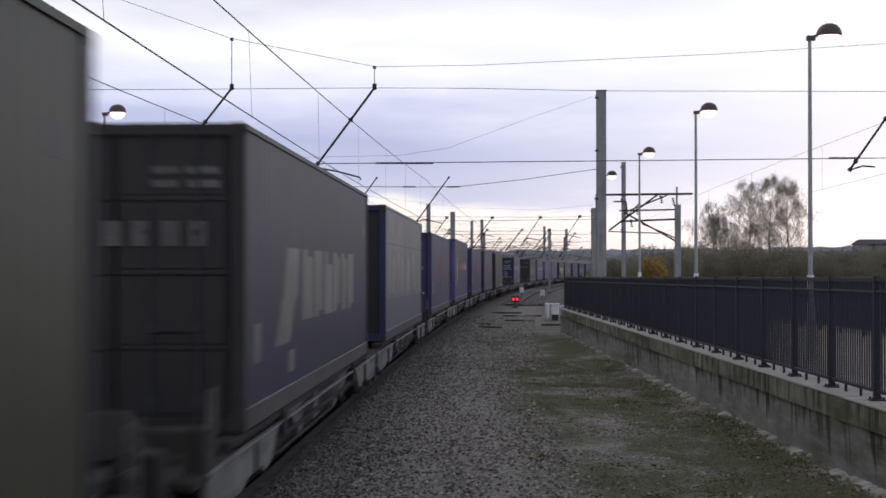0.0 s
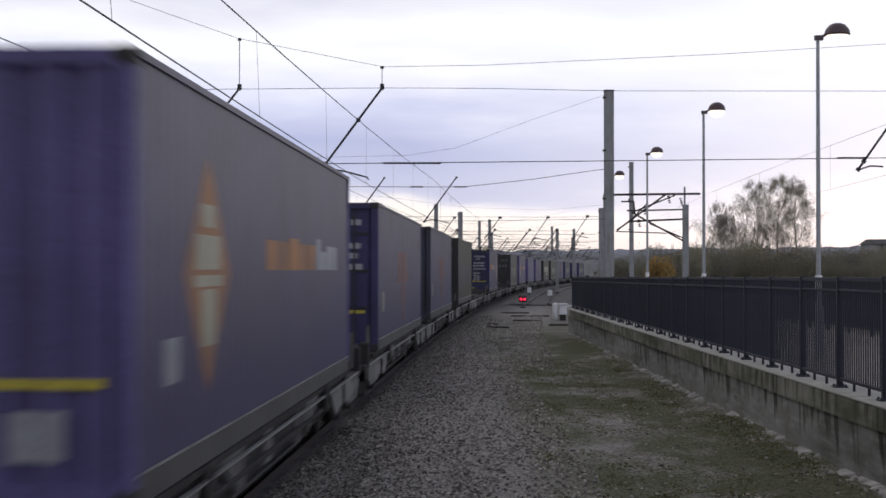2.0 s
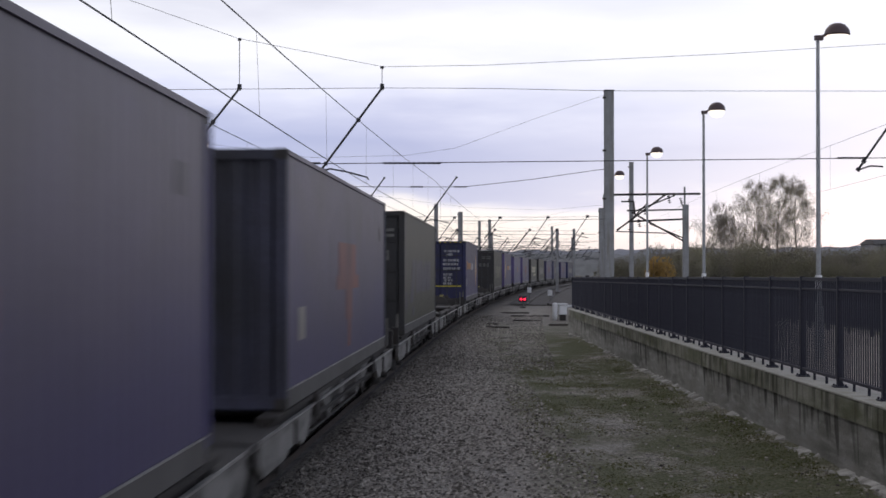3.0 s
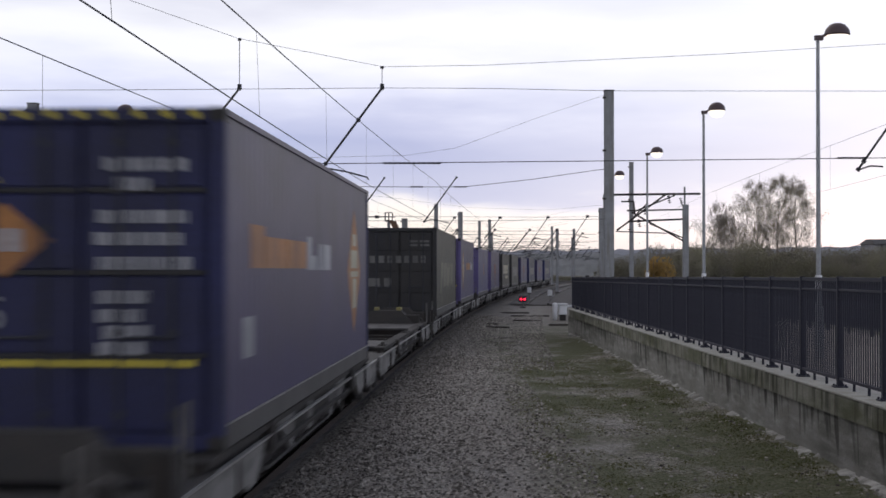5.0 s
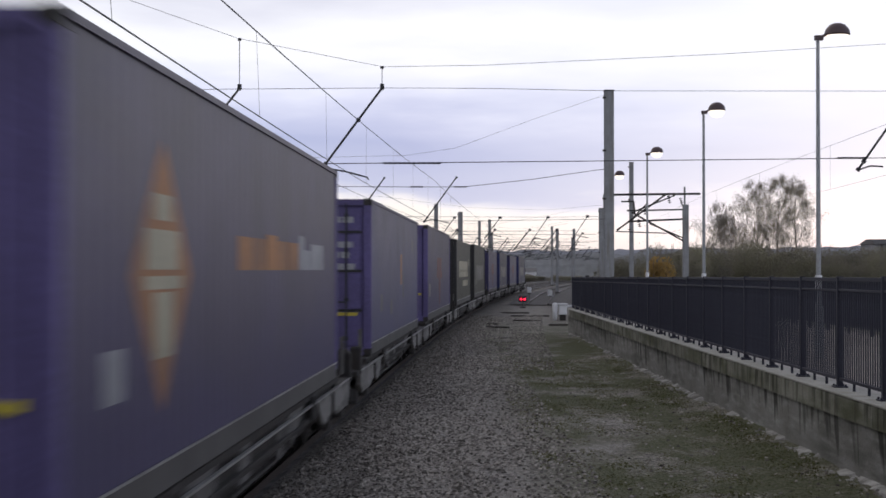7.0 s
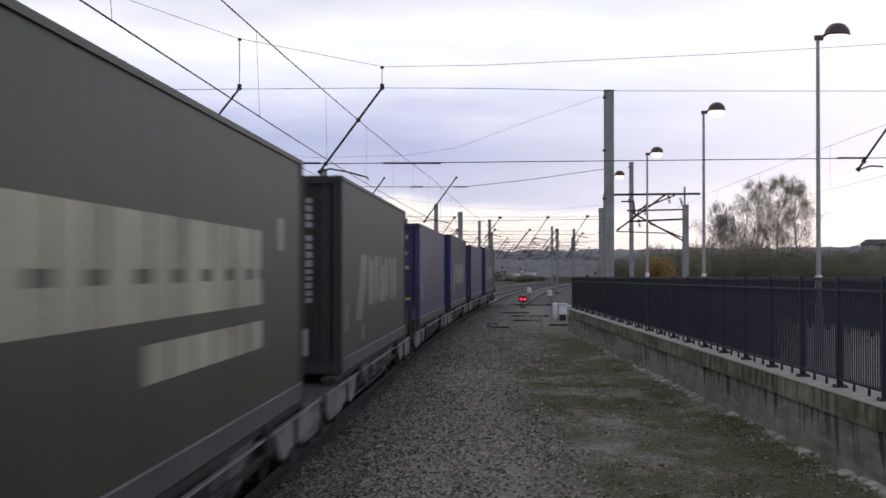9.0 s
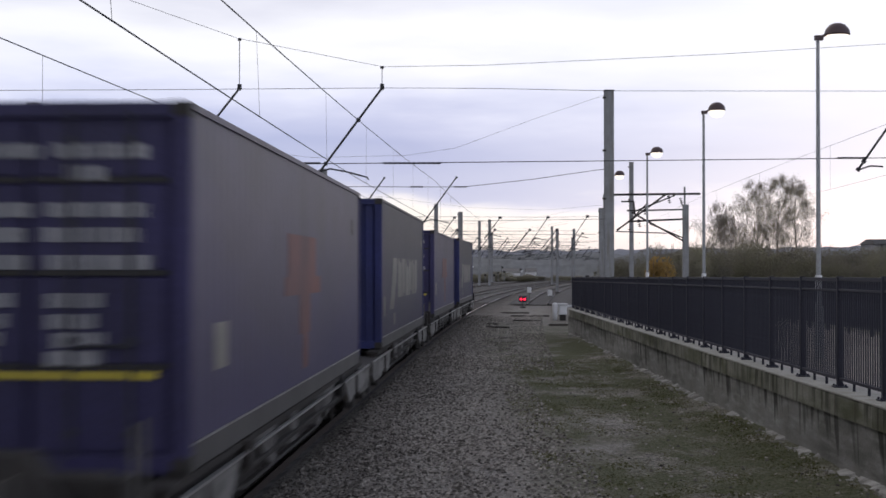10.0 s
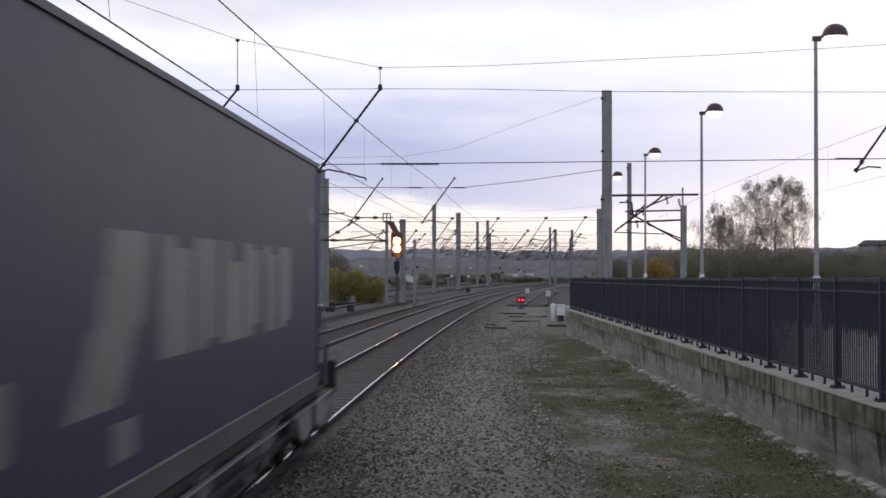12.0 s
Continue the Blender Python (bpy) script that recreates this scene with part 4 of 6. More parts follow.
def build_boards():
    for x, y, l, a in ((2.5, 69, 1.1, 65), (2.0, 73, 1.3, 80), (5.0, 86, 2.2, 88), (4.4, 92, 1.8, 85), (5.9, 72, 1.6, 80), (-0.2 + 4.6, 78, 1.5, 82)):
        ob = part("timber_board", Mesh().box(-0.12, 0.12, -l / 2, l / 2, 0, 0.1, 0.012), M["old_timber"])
        ob.matrix_basis = pose(x, y, -0.215, 0, 0, a)
        tagged(ob, "old dark timber lying on the ballast", "timber", "loose timbers")


M["old_timber"] = material("old_timber", (0.06, 0.05, 0.042), 0.9, 0, (0.03, 0.026, 0.022), 6, 0.7)
build_boards()


def build_gate():
    """The gate across the platform end, and the round-symbol sign on it."""
    y = 69.2
    g = thing("metal_gate", "black steel gate at the end of the far platform", "gate", pose(-7.42, y, 0.9))
    fr = Mesh()
    for x in (-0.38, 0.38):
        fr.box(x - 0.035, x + 0.035, -0.035, 0.035, 0, 1.85, 0.006)
    for z in (0.12, 1.25, 1.8):
        fr.box(-0.345, 0.345, -0.02, 0.02, z, z + 0.05)
    part("gate_frame", fr, M["black_paint"], g)
    for i in range(7):
        part("bar", Mesh().rod((-0.29 + i * 0.097, 0, 0.15), (-0.29 + i * 0.097, 0, 1.8), 0.011, 6), M["black_paint"], g)
    ob = thing("warning_sign", "small white sign with a dark ring symbol on the gate", "sign", pose(-7.42, y - 0.05, 0.9))
    part("board", Mesh().box(-0.2, 0.2, -0.02, 0.01, 0.82, 1.38), M["white"], ob)
    ring = Mesh()
    for i in range(16):
        a, b = 2 * math.pi * i / 16, 2 * math.pi * (i + 1) / 16
        ring.rod((0.13 * math.cos(a), -0.03, 1.18 + 0.13 * math.sin(a)), (0.13 * math.cos(b), -0.03, 1.18 + 0.13 * math.sin(b)), 0.02, 5)
    part("ring", ring.rod((-0.09, -0.03, 1.27), (0.09, -0.03, 1.09), 0.018, 5), M["black_paint"], ob)
    part("lettering", Mesh().box(-0.15, 0.15, -0.026, -0.018, 0.87, 0.96), M["black_paint"], ob)


build_gate()


def build_tower(x, y, top, w):
    ob = thing("lighting_tower", "grey lattice lighting tower with a railed head", "tower", pose(x, y, -0.3), "lattice towers")
    h = top + 0.3
    for sx in (-1, 1):
        for sy in (-1, 1):
            part("leg", Mesh().rod((sx * w, sy * w, 0), (sx * w * 0.55, sy * w * 0.55, h), 0.05, 6), M["mast"], ob)
    n = 9
    for i in range(n):
        a, b = i / n, (i + 1) / n
        wa, wb = w * (1 - 0.45 * a), w * (1 - 0.45 * b)
        br = Mesh()
        for s in (-1, 1):
            br.rod((-wa, s * wa, h * a), (wb, s * wb, h * b), 0.025, 4).rod((wa, s * wa, h * a), (-wb, s * wb, h * b), 0.025, 4)
            br.rod((s * wa, -wa, h * a), (s * wb, wb, h * b), 0.025, 4)
        part("brace", br, M["mast"], ob)
    cg = Mesh()
    r = w * 1.5
    for z in (0.0, 0.6, 1.1):
        for a, b in (((-r, -r), (r, -r)), ((r, -r), (r, r)), ((r, r), (-r, r)), ((-r, r), (-r, -r))):
            cg.rod((*a, h + z), (*b, h + z), 0.04, 4)
    for i in range(6):
        cg.rod((-r + 2 * r * i / 5, -r, h), (-r + 2 * r * i / 5, -r, h + 1.1), 0.03, 4)
    cg.box(-r, r, -r, r, h - 0.08, h)
    part("railed_platform", cg, M["mast"], ob)
    for sx in (-1.3, 0.1, 0.8):
        part("floodlight", Mesh().box(sx * r - 0.24, sx * r + 0.24, -r - 0.45, -r - 0.15, h + 1.2, h + 1.45, 0.05).rod((sx * r, -r, h), (sx * r, -r - 0.2, h + 1.25), 0.04, 5), M["steel_dark"], ob)


build_tower(-39.0, 150, 12.5, 0.75)
build_tower(-52.0, 255, 8.6, 0.7)


# ---- plants ----
M["leaf_dark"] = material("dark_hedge_leaves", (0.235, 0.215, 0.17), 0.9, 0, (0.225, 0.215, 0.125), 0.35, 0.8, bump=0, vary=0.18)
M["leaf_yellow"] = material("yellow_autumn_leaves", (0.42, 0.27, 0.09), 0.9, 0, (0.31, 0.23, 0.09), 0.8, 0.7, bump=0)
M["leaf_green"] = material("yellow_green_leaves", (0.38, 0.33, 0.115), 0.9, 0, (0.28, 0.27, 0.11), 0.8, 0.7, bump=0)
M["leaf_birch"] = material("thin_olive_leaves", (0.36, 0.30, 0.17), 0.9, 0, (0.26, 0.23, 0.13), 0.8, 0.7, bump=0)
M["bark"] = material("grey_brown_bark", (0.22, 0.19, 0.17), 0.9, 0, (0.14, 0.12, 0.105), 3, 0.7)
M["birch_bark"] = material("pale_birch_bark", (0.27, 0.24, 0.215), 0.9, 0, (0.18, 0.155, 0.14), 3, 0.7)
# the grey lift of these woods is distance haze put into the colour
M["wood_far"] = material("haze_tinted_woods", (0.23, 0.23, 0.23), 1, 0, (0.165, 0.165, 0.15), 0.05, 0.8, fine=0.6, bump=0)


def let_light_through(m, share):
    """Thin leaves pass part of the light on."""
    nt = m.node_tree
    b = nt.nodes["Principled BSDF"]
    tr, mix = nt.nodes.new("ShaderNodeBsdfTranslucent"), nt.nodes.new("ShaderNodeMixShader")
    out = [n for n in nt.nodes if n.type == "OUTPUT_MATERIAL"][0]
    nt.links.new(b.inputs["Base Color"].links[0].from_socket, tr.inputs["Color"])
    mix.inputs[0].default_value = share
    nt.links.new(b.outputs[0], mix.inputs[1])
    nt.links.new(tr.outputs[0], mix.inputs[2])
    nt.links.new(mix.outputs[0], out.inputs["Surface"])


for leaf_kind in ("leaf_dark", "leaf_yellow", "leaf_green", "leaf_birch"):
    let_light_through(M[leaf_kind], 0.5)


def leaf_cloud(me, rnd, c, r, count, size):
    for _ in range(count):
        while True:
            d = Vector((rnd.uniform(-1, 1), rnd.uniform(-1, 1), rnd.uniform(-1, 1)))
            if 0.2 < d.length < 1:
                break
        p = Vector(c) + Vector((d.x * r[0], d.y * r[1], d.z * r[2]))
        a = Vector((rnd.uniform(-1, 1), rnd.uniform(-1, 1), rnd.uniform(-1, 1))).normalized()
        b = a.orthogonal().normalized()
        s = size * rnd.uniform(0.5, 1.3)
        me.add([p - a * s - b * s * 0.5, p + a * s * 0.2 - b * s, p + a * s + b * s * 0.4, p - a * s * 0.1 + b * s], [(0, 1, 2, 3)])


def branch(me, tips, rnd, p, d, length, r, depth, droop, spread=0.66, low=0.45):
    q = p + d * length
    mid = p.lerp(q, 0.5) + Vector((rnd.uniform(-1, 1), rnd.uniform(-1, 1), 0)) * length * 0.06
    n = 6 if depth > 4 else 3
    me.rod(p, mid, r, n, r * 0.82)
    me.rod(mid, q, r * 0.82, n, r * 0.62)
    if depth <= 1:
        tips.append(q)
    if depth == 0:
        return
    for k in range(rnd.choice((2, 3, 3))):
        axis = Vector((rnd.uniform(-1, 1), rnd.uniform(-1, 1), rnd.uniform(-0.3, 0.6)))
        nd = (d + axis * spread + Vector((0, 0, droop if depth > 2 else -droop))).normalized()
        start = p.lerp(q, rnd.uniform(low, 1.0))
        branch(me, tips, rnd, start, nd, length * rnd.uniform(0.6, 0.84), max(r * 0.58, 0.006), depth - 1, droop, spread, low)


def bare_tree(x, y, z, high, seed, leaf, count, label, stems=1, depth=6, spread=0.66):
    rnd = random.Random(seed)
    ob = thing("tree", label, "tree", pose(x, y, z), "trees beyond the fence")
    me, tips = Mesh(), []
    for s in range(stems):
        lean = Vector((rnd.uniform(-0.2, 0.2) if stems > 1 else 0, rnd.uniform(-0.1, 0.1), 1)).normalized()
        branch(me, tips, rnd, Vector((rnd.uniform(-1.1, 1.1) * (stems > 1), rnd.uniform(-0.5, 0.5), 0)), lean, high * 0.275, high * 0.0075, depth, 0.2, spread, 0.3)
    part("trunk", me, M["bark"], ob)
    lv = Mesh()
    for p in tips:
        if count:
            leaf_cloud(lv, rnd, p + Vector((0, 0, -0.2)), (0.8, 0.8, 1.1), count, 0.038)
    if count:
        part("crown", lv, M[leaf], ob)
    return ob


def birch_tree(x, y, high, wide, seed, leafy, label):
    """An upright leader with side limbs all the way up, drooping fine twigs and thin foliage."""
    rnd = random.Random(seed)
    ob = thing("tree", label, "tree", pose(x, y, -0.3), "trees beyond the fence")
    me, tips = Mesh(), []
    pts = [Vector((0.25 * math.sin(seed + i * 0.9) * i / 8, 0, high * i / 8)) for i in range(9)]
    for i in range(8):
        me.rod(pts[i], pts[i + 1], 0.11 * (1 - i / 8.6), 7, 0.11 * (1 - (i + 1) / 8.6))
    for k in range(24):
        h = 0.14 + 0.82 * (k + rnd.random()) / 24
        i = min(7, int(h * 8))
        p = pts[i].lerp(pts[i + 1], h * 8 - i)
        az = k * 2.4 + rnd.uniform(-0.5, 0.5)
        reach = wide * (1.15 - 0.95 * max(0, h - 0.3) / 0.7) * rnd.uniform(0.6, 1.1)
        d = Vector((math.cos(az), math.sin(az), rnd.uniform(0.7, 1.3))).normalized()
        branch(me, tips, rnd, p, d, reach * 0.5, 0.03 * (1.2 - h), 4, 0.1, 0.85, 0.25)
    for q in tips:
        me.rod(q, q + Vector((rnd.uniform(-0.25, 0.25), rnd.uniform(-0.25, 0.25), -rnd.uniform(0.3, 0.8))), 0.007, 3, 0.004)
    part("trunk", me, M["birch_bark"], ob)
    lv = Mesh()
    for q in tips:
        leaf_cloud(lv, rnd, q + Vector((0, 0, -0.25)), (0.45, 0.45, 0.7), leafy, 0.036)
    part("crown", lv, M["leaf_birch"], ob)


birch = "tall thinly leaved birch in late autumn"
birch_tree(29.4, 140, 10.9, 4.4, 3, 4, birch)
birch_tree(31.6, 141, 11.7, 4.8, 8, 4, birch)
birch_tree(33.8, 143, 10.8, 4.4, 6, 4, birch)
birch_tree(26.4, 142, 8.6, 4.6, 5, 1, "bare grey tree with fine twigs")
birch_tree(27.6, 146, 7.8, 4.2, 25, 1, "bare grey tree with fine twigs")
left_trees = [bare_tree(-17.2, 128, -0.3, 9.4, 51, "leaf_dark", 3, "bare brown tree behind the far platform", 3, 6, 0.6), bare_tree(-21.0, 132, -0.3, 8.4, 52, "leaf_dark", 3, "bare brown tree behind the far platform", 3, 6, 0.62)]
for i, (tx, ty, tk) in enumerate(((-19.0, 126, 0.8), (-15.6, 131, 0.85), (-24.0, 134, 0.7), (-27.5, 136, 0.62), (-30.5, 133, 0.58), (-33.5, 139, 0.66), (-36.5, 135, 0.55), (-40.5, 138, 0.65), (-44.0, 135, 0.6), (-22.5, 129, 0.65))):
    tw = copy_thing(left_trees[i % 2], pose(tx, ty, -0.3, 0, 0, i * 70))
    tw.scale = (tk, tk, tk)
bare_tree(-18.0, 122, -0.3, 10.5, 12, "leaf_dark", 1, "bare brown tree behind the far platform", 2)
bare_tree(-37.5, 140, -0.3, 14, 14, "leaf_birch", 1, "bare brown tree behind the far platform", 3)
bare_tree(-14.5, 125, -0.3, 9.5, 17, "leaf_dark", 1, "bare brown tree behind the far platform", 2)


def bush(seed, mat, r, count, label):
    rnd = random.Random(seed)
    ob = thing("bush", label, "bush", group="bushes")
    st = Mesh()
    for _ in range(26):
        st.rod((rnd.uniform(-0.4, 0.4), rnd.uniform(-0.4, 0.4), 0), (rnd.uniform(-0.8, 0.8) * r[0], rnd.uniform(-0.8, 0.8) * r[1], rnd.uniform(0.8, 1.95) * r[2]), 0.04, 4, 0.012)
    part("stem", st, M["bark"], ob)
    lv = Mesh()
    for _ in range(9):
        c = (rnd.uniform(-0.55, 0.55) * r[0], rnd.uniform(-0.55, 0.55) * r[1], r[2] * rnd.uniform(0.5, 1.25))
        k = rnd.uniform(0.45, 0.7)
        leaf_cloud(lv, rnd, c, (r[0] * k, r[1] * k, r[2] * k), count // 9, 0.045 if count > 8000 else 0.085)
    part("crown", lv, M[mat], ob)
    return ob


def build_bushes():
    rnd = random.Random(9)
    dark = [bush(s, "leaf_dark", (3.2, 2.2, 2.3), 32000, "dark brownish-green hedge bush") for s in (1, 2, 3)]
    spots = []
    for i in range(46):
        spots.append((16.5 + i * 0.95 + rnd.uniform(-1, 1), rnd.uniform(118, 150), rnd.uniform(0.95, 1.3)))
    for i in range(26):
        spots.append((-52 + i * 1.55 + rnd.uniform(-1, 1), rnd.uniform(100, 140), rnd.uniform(0.85, 1.25)))
    for i in range(8):
        spots.append((rnd.uniform(17, 40), rnd.uniform(80, 100), rnd.uniform(0.4, 0.6)))
    for i in range(22):
        y = rnd.uniform(190, 345)
        spots.append((line(y, rnd.uniform(-24, -20))[0].x if i % 2 else line(y, rnd.uniform(9, 14))[0].x, y, rnd.uniform(0.35, 0.6)))
    for i in range(44):
        spots.append((-40 + i * 2.2 + rnd.uniform(-1.5, 1.5), rnd.uniform(325, 370), rnd.uniform(0.4, 0.8)))
    for i, (x, y, k) in enumerate(spots):
        src = dark[i % 3]
        m = pose(x, y, -0.3, 0, 0, rnd.uniform(0, 360))
        ob = src if i < 3 else copy_thing(src, m)
        ob.matrix_basis = m
        ob.scale = (k, k, k) if y < 160 else (k * 1.5, k, k * rnd.uniform(0.45, 0.9))
    for x, y, s, mat, r, lab in ((14.95, 103, 21, "leaf_yellow", (1.1, 1.0, 2.2), "bush with orange-yellow autumn leaves"), (17.6, 106, 22, "leaf_yellow", (0.9, 0.9, 1.2), "small bush with orange-yellow autumn leaves"),
                                 (-7.7, 118, 23, "leaf_green", (1.9, 1.5, 1.75), "yellow-green autumn bush beside the tracks"), (-5.6, 119, 24, "leaf_green", (1.2, 1.1, 1.25), "yellow-green autumn bush beside the tracks")):
        bush(s, mat, r, 3800, lab).matrix_basis = pose(x, y, -0.3)


build_bushes()


# ---- far woods, hills, sheds ----
def ridge(name, y, spans, mat, label, rough, seed, thick=60):
    """A long wooded ridge whose crest follows spans (x, height)."""
    me = Mesh()
    xs = spaced(spans[0][0], spans[-1][0], (spans[-1][0] - spans[0][0]) / 420)
    rows = []
    for x in xs:
        for (a, ha), (b, hb) in zip(spans, spans[1:]):
            if a <= x <= b:
                k = (x - a) / (b - a)
                h = ha + (hb - ha) * k * k * (3 - 2 * k)
                break
        h *= 1 + rough * noise.noise(Vector((x * 0.02, seed, 0))) + rough * 0.7 * noise.noise(Vector((x * 0.13, seed, 3))) + rough * 0.5 * noise.noise(Vector((x * 0.5, seed, 7)))
        rows.append([(x, y - thick, -1.5), (x, y - thick * 0.5, h * 0.55), (x, y, h), (x, y + thick, h * 0.6), (x, y + thick * 1.6, -1.5)])
    for r in rows:
        me.v += r
    for i in range(len(rows) - 1):
        for j in range(4):
            a = i * 5 + j
            me.f.append((a, a + 5, a + 6, a + 1))
    tagged(part(name, me, mat, smooth=False), label, "hills", kind="structure")


# distance haze is mixed into the base colours of the hills
M["hill"] = material("haze_tinted_hills", (0.235, 0.24, 0.268), 1, 0, (0.18, 0.185, 0.205), 0.012, 0.8, fine=0.2, bump=0)
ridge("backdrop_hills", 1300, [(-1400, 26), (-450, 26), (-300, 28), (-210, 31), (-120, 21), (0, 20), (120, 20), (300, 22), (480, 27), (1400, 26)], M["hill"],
      "wooded hills on the skyline with haze in their colour", 0.10, 1.5, 200)
ridge("backdrop_woods", 420, [(-260, 6.5), (-90, 6.2), (-40, 6.4), (0, 6.4), (50, 7.2), (110, 7.5), (280, 8.5)], M["wood_far"], "bare brown woods beyond the tracks, greyed by painted haze", 0.22, 4.2, 12)


def build_shed(x0, x1, y, z1, depth, label):
    ob = thing("shed", label, "building", group="far sheds")
    part("wall", Mesh().box(x0, x1, y, y + depth, -0.4, z1), M["white"], ob)
    part("roof", Mesh().add([(x0 - 0.3, y - 0.3, z1), (x1 + 0.3, y - 0.3, z1), (x1 + 0.3, y + depth, z1), (x0 - 0.3, y + depth, z1),
                             (x0 - 0.3, y + depth / 2, z1 + 0.9), (x1 + 0.3, y + depth / 2, z1 + 0.9)],
                            [(0, 1, 5, 4), (2, 3, 4, 5), (0, 4, 3), (1, 2, 5), (3, 2, 1, 0)]), M["steel_grey"], ob)


build_shed(14.5, 18.6, 360, 1.9, 8, "white low shed beyond the tracks")
build_shed(20.4, 22.6, 362, 2.0, 8, "white low shed beyond the tracks")
build_shed(-8.5, -5.2, 330, 1.5, 8, "white low shed beyond the tracks")
# added shed, no real one here; its white walls give a bright hazy patch
build_shed(-62, -52, 230, 3.4, 14, "made-up pale shed for a bright hazy patch")


def build_depot():
    ob = thing("depot_shed", "low grey industrial shed behind the hedge", "building")
    part("wall", Mesh().box(45.8, 75, 158, 164, -0.4, 5.2), M["mast"], ob)
    part("roof", Mesh().stack([[(45.6, 157.7, 5.2), (75.2, 157.7, 5.2), (75.2, 164.3, 5.2), (45.6, 164.3, 5.2)], [(45.8, 160, 5.75), (75, 160, 5.75), (75, 162, 5.75), (45.8, 162, 5.75)]]), M["steel_mid"], ob)
    for k in range(6):
        part("wall_post", Mesh().box(46.2 + k * 5, 46.5 + k * 5, 157.85, 158, -0.4, 5.2), M["steel_grey"], ob)


build_depot()


# ---- loose stones on the ballast ----
def build_stones():
    rnd = random.Random(11)
    clean, oily = Mesh(), Mesh()
    for count in range(66000):
        far = count > 52000
        y = 40 + 45 * rnd.random() if far else 11 + 34 * rnd.random() ** 1.7
        x = rnd.uniform(line(y)[0].x + 1.0, line(y)[0].x + 5.0) if far else rnd.uniform(-2.2 + 0.04 * (y - 15), 5.1)
        if not far and x > 1.2 + 0.6 * math.sin(y * 0.6) and rnd.random() < (0.96 if x > 2.0 else 0.5):
            continue
        p, _s = line(y)
        o = x - p.x
        if o < 1.0:
            continue
        s = rnd.uniform(0.015, 0.034) if far else rnd.uniform(0.012, 0.032)
        h = s * rnd.uniform(0.5, 0.9)
        z = -0.2 + 0.05 * noise.noise(Vector((x * 0.5, y * 0.35, 0))) + 0.03 * noise.noise(Vector((x * 1.7, y * 1.7, 5))) + 0.004
        if x > 4.2:
            z += 0.10 * min(1, (x - 4.2) / 0.9)
        if o < 3.0:
            z = max(z, -0.09 if o < 2.0 else -0.1 - 0.12 * (o - 2.0))
        a = rnd.uniform(0, 6.28)
        ring = [(x + s * rnd.uniform(0.7, 1.3) * math.cos(a + i * 1.257), y + s * rnd.uniform(0.7, 1.3) * math.sin(a + i * 1.257), z) for i in range(5)]
        top = [(x + (q[0] - x) * 0.55 + s * 0.15, y + (q[1] - y) * 0.55, z + h) for q in ring]
        me = oily if o < 2.3 + rnd.uniform(-0.7, 0.7) else clean
        n = len(me.v)
        me.v += ring + top
        me.f += [(n + i, n + (i + 1) % 5, n + 5 + (i + 1) % 5, n + 5 + i) for i in range(5)] + [(n + 5, n + 6, n + 7, n + 8, n + 9)]
    for name, me, tones, label in (("loose_ballast_stone", clean, ((0.065, 0.057, 0.048), (0.26, 0.235, 0.205), (0.56, 0.51, 0.445)), "loose grey ballast stones scattered over the ground"),
                                   ("oily_ballast_stone", oily, ((0.045, 0.039, 0.033), (0.145, 0.129, 0.111), (0.36, 0.326, 0.284)), "dark ballast stones soiled by brake dust beside the rail")):
        m = bpy.data.materials.new(name)
        m.use_nodes = True
        nt = m.node_tree
        bs = nt.nodes["Principled BSDF"]
        bs.inputs["Roughness"].default_value, bs.inputs["Specular IOR Level"].default_value = 0.95, 0.2
        geo, rp = nt.nodes.new("ShaderNodeNewGeometry"), nt.nodes.new("ShaderNodeValToRGB")
        rp.color_ramp.elements[0].color, rp.color_ramp.elements[1].color = (*tones[0], 1), (*tones[2], 1)
        rp.color_ramp.elements.new(0.55).color = (*tones[1], 1)
        nt.links.new(geo.outputs["Random Per Island"], rp.inputs[0])
        nt.links.new(rp.outputs[0], bs.inputs["Base Color"])
        tagged(part("ballast_stones", me, m), label, "stones", kind="stuff")


build_stones()


def build_grass():
    """Short tufts and moss cushions in patches beside the wall."""
    rnd = random.Random(41)
    me = Mesh()
    for _ in range(42000):
        y = 11 + 34 * rnd.random() ** 1.6
        x = rnd.uniform(1.3, 5.05)
        patch = noise.noise(Vector((x * 0.5, y * 0.28, 9))) + 0.6 * noise.noise(Vector((x * 1.6, y * 0.9, 4)))
        if patch < 0.0 + rnd.uniform(-0.3, 0.3):
            continue
        z = -0.2 + 0.05 * noise.noise(Vector((x * 0.5, y * 0.35, 0))) + 0.03 * noise.noise(Vector((x * 1.7, y * 1.7, 5)))
        if x > 4.2:
            z += 0.10 * min(1, (x - 4.2) / 0.9)
        for _b in range(3):
            a, s, h = rnd.uniform(0, 6.28), rnd.uniform(0.006, 0.016), rnd.uniform(0.005, 0.022)
            dx, dy = s * math.cos(a), s * math.sin(a)
            lx, ly = rnd.uniform(-0.03, 0.03), rnd.uniform(-0.03, 0.03)
            n = len(me.v)
            me.v += [(x - dx, y - dy, z - 0.005), (x + dx, y + dy, z - 0.005), (x + lx, y + ly, z + h)]
            me.f.append((n, n + 1, n + 2))
    m = material("short_dull_grass", (0.135, 0.14, 0.055), 0.9, 0, (0.17, 0.155, 0.08), 1.2, 0.8, bump=0, spec=0.15)
    tagged(part("grass", me, m), "short dull green grass and moss in patches", "grass", kind="stuff")


build_grass()


# ---- the train ----
LEN, HIGH, WIDE, DECK = 13.716, 2.896, 2.5, 0.955
SPEED = 30.05


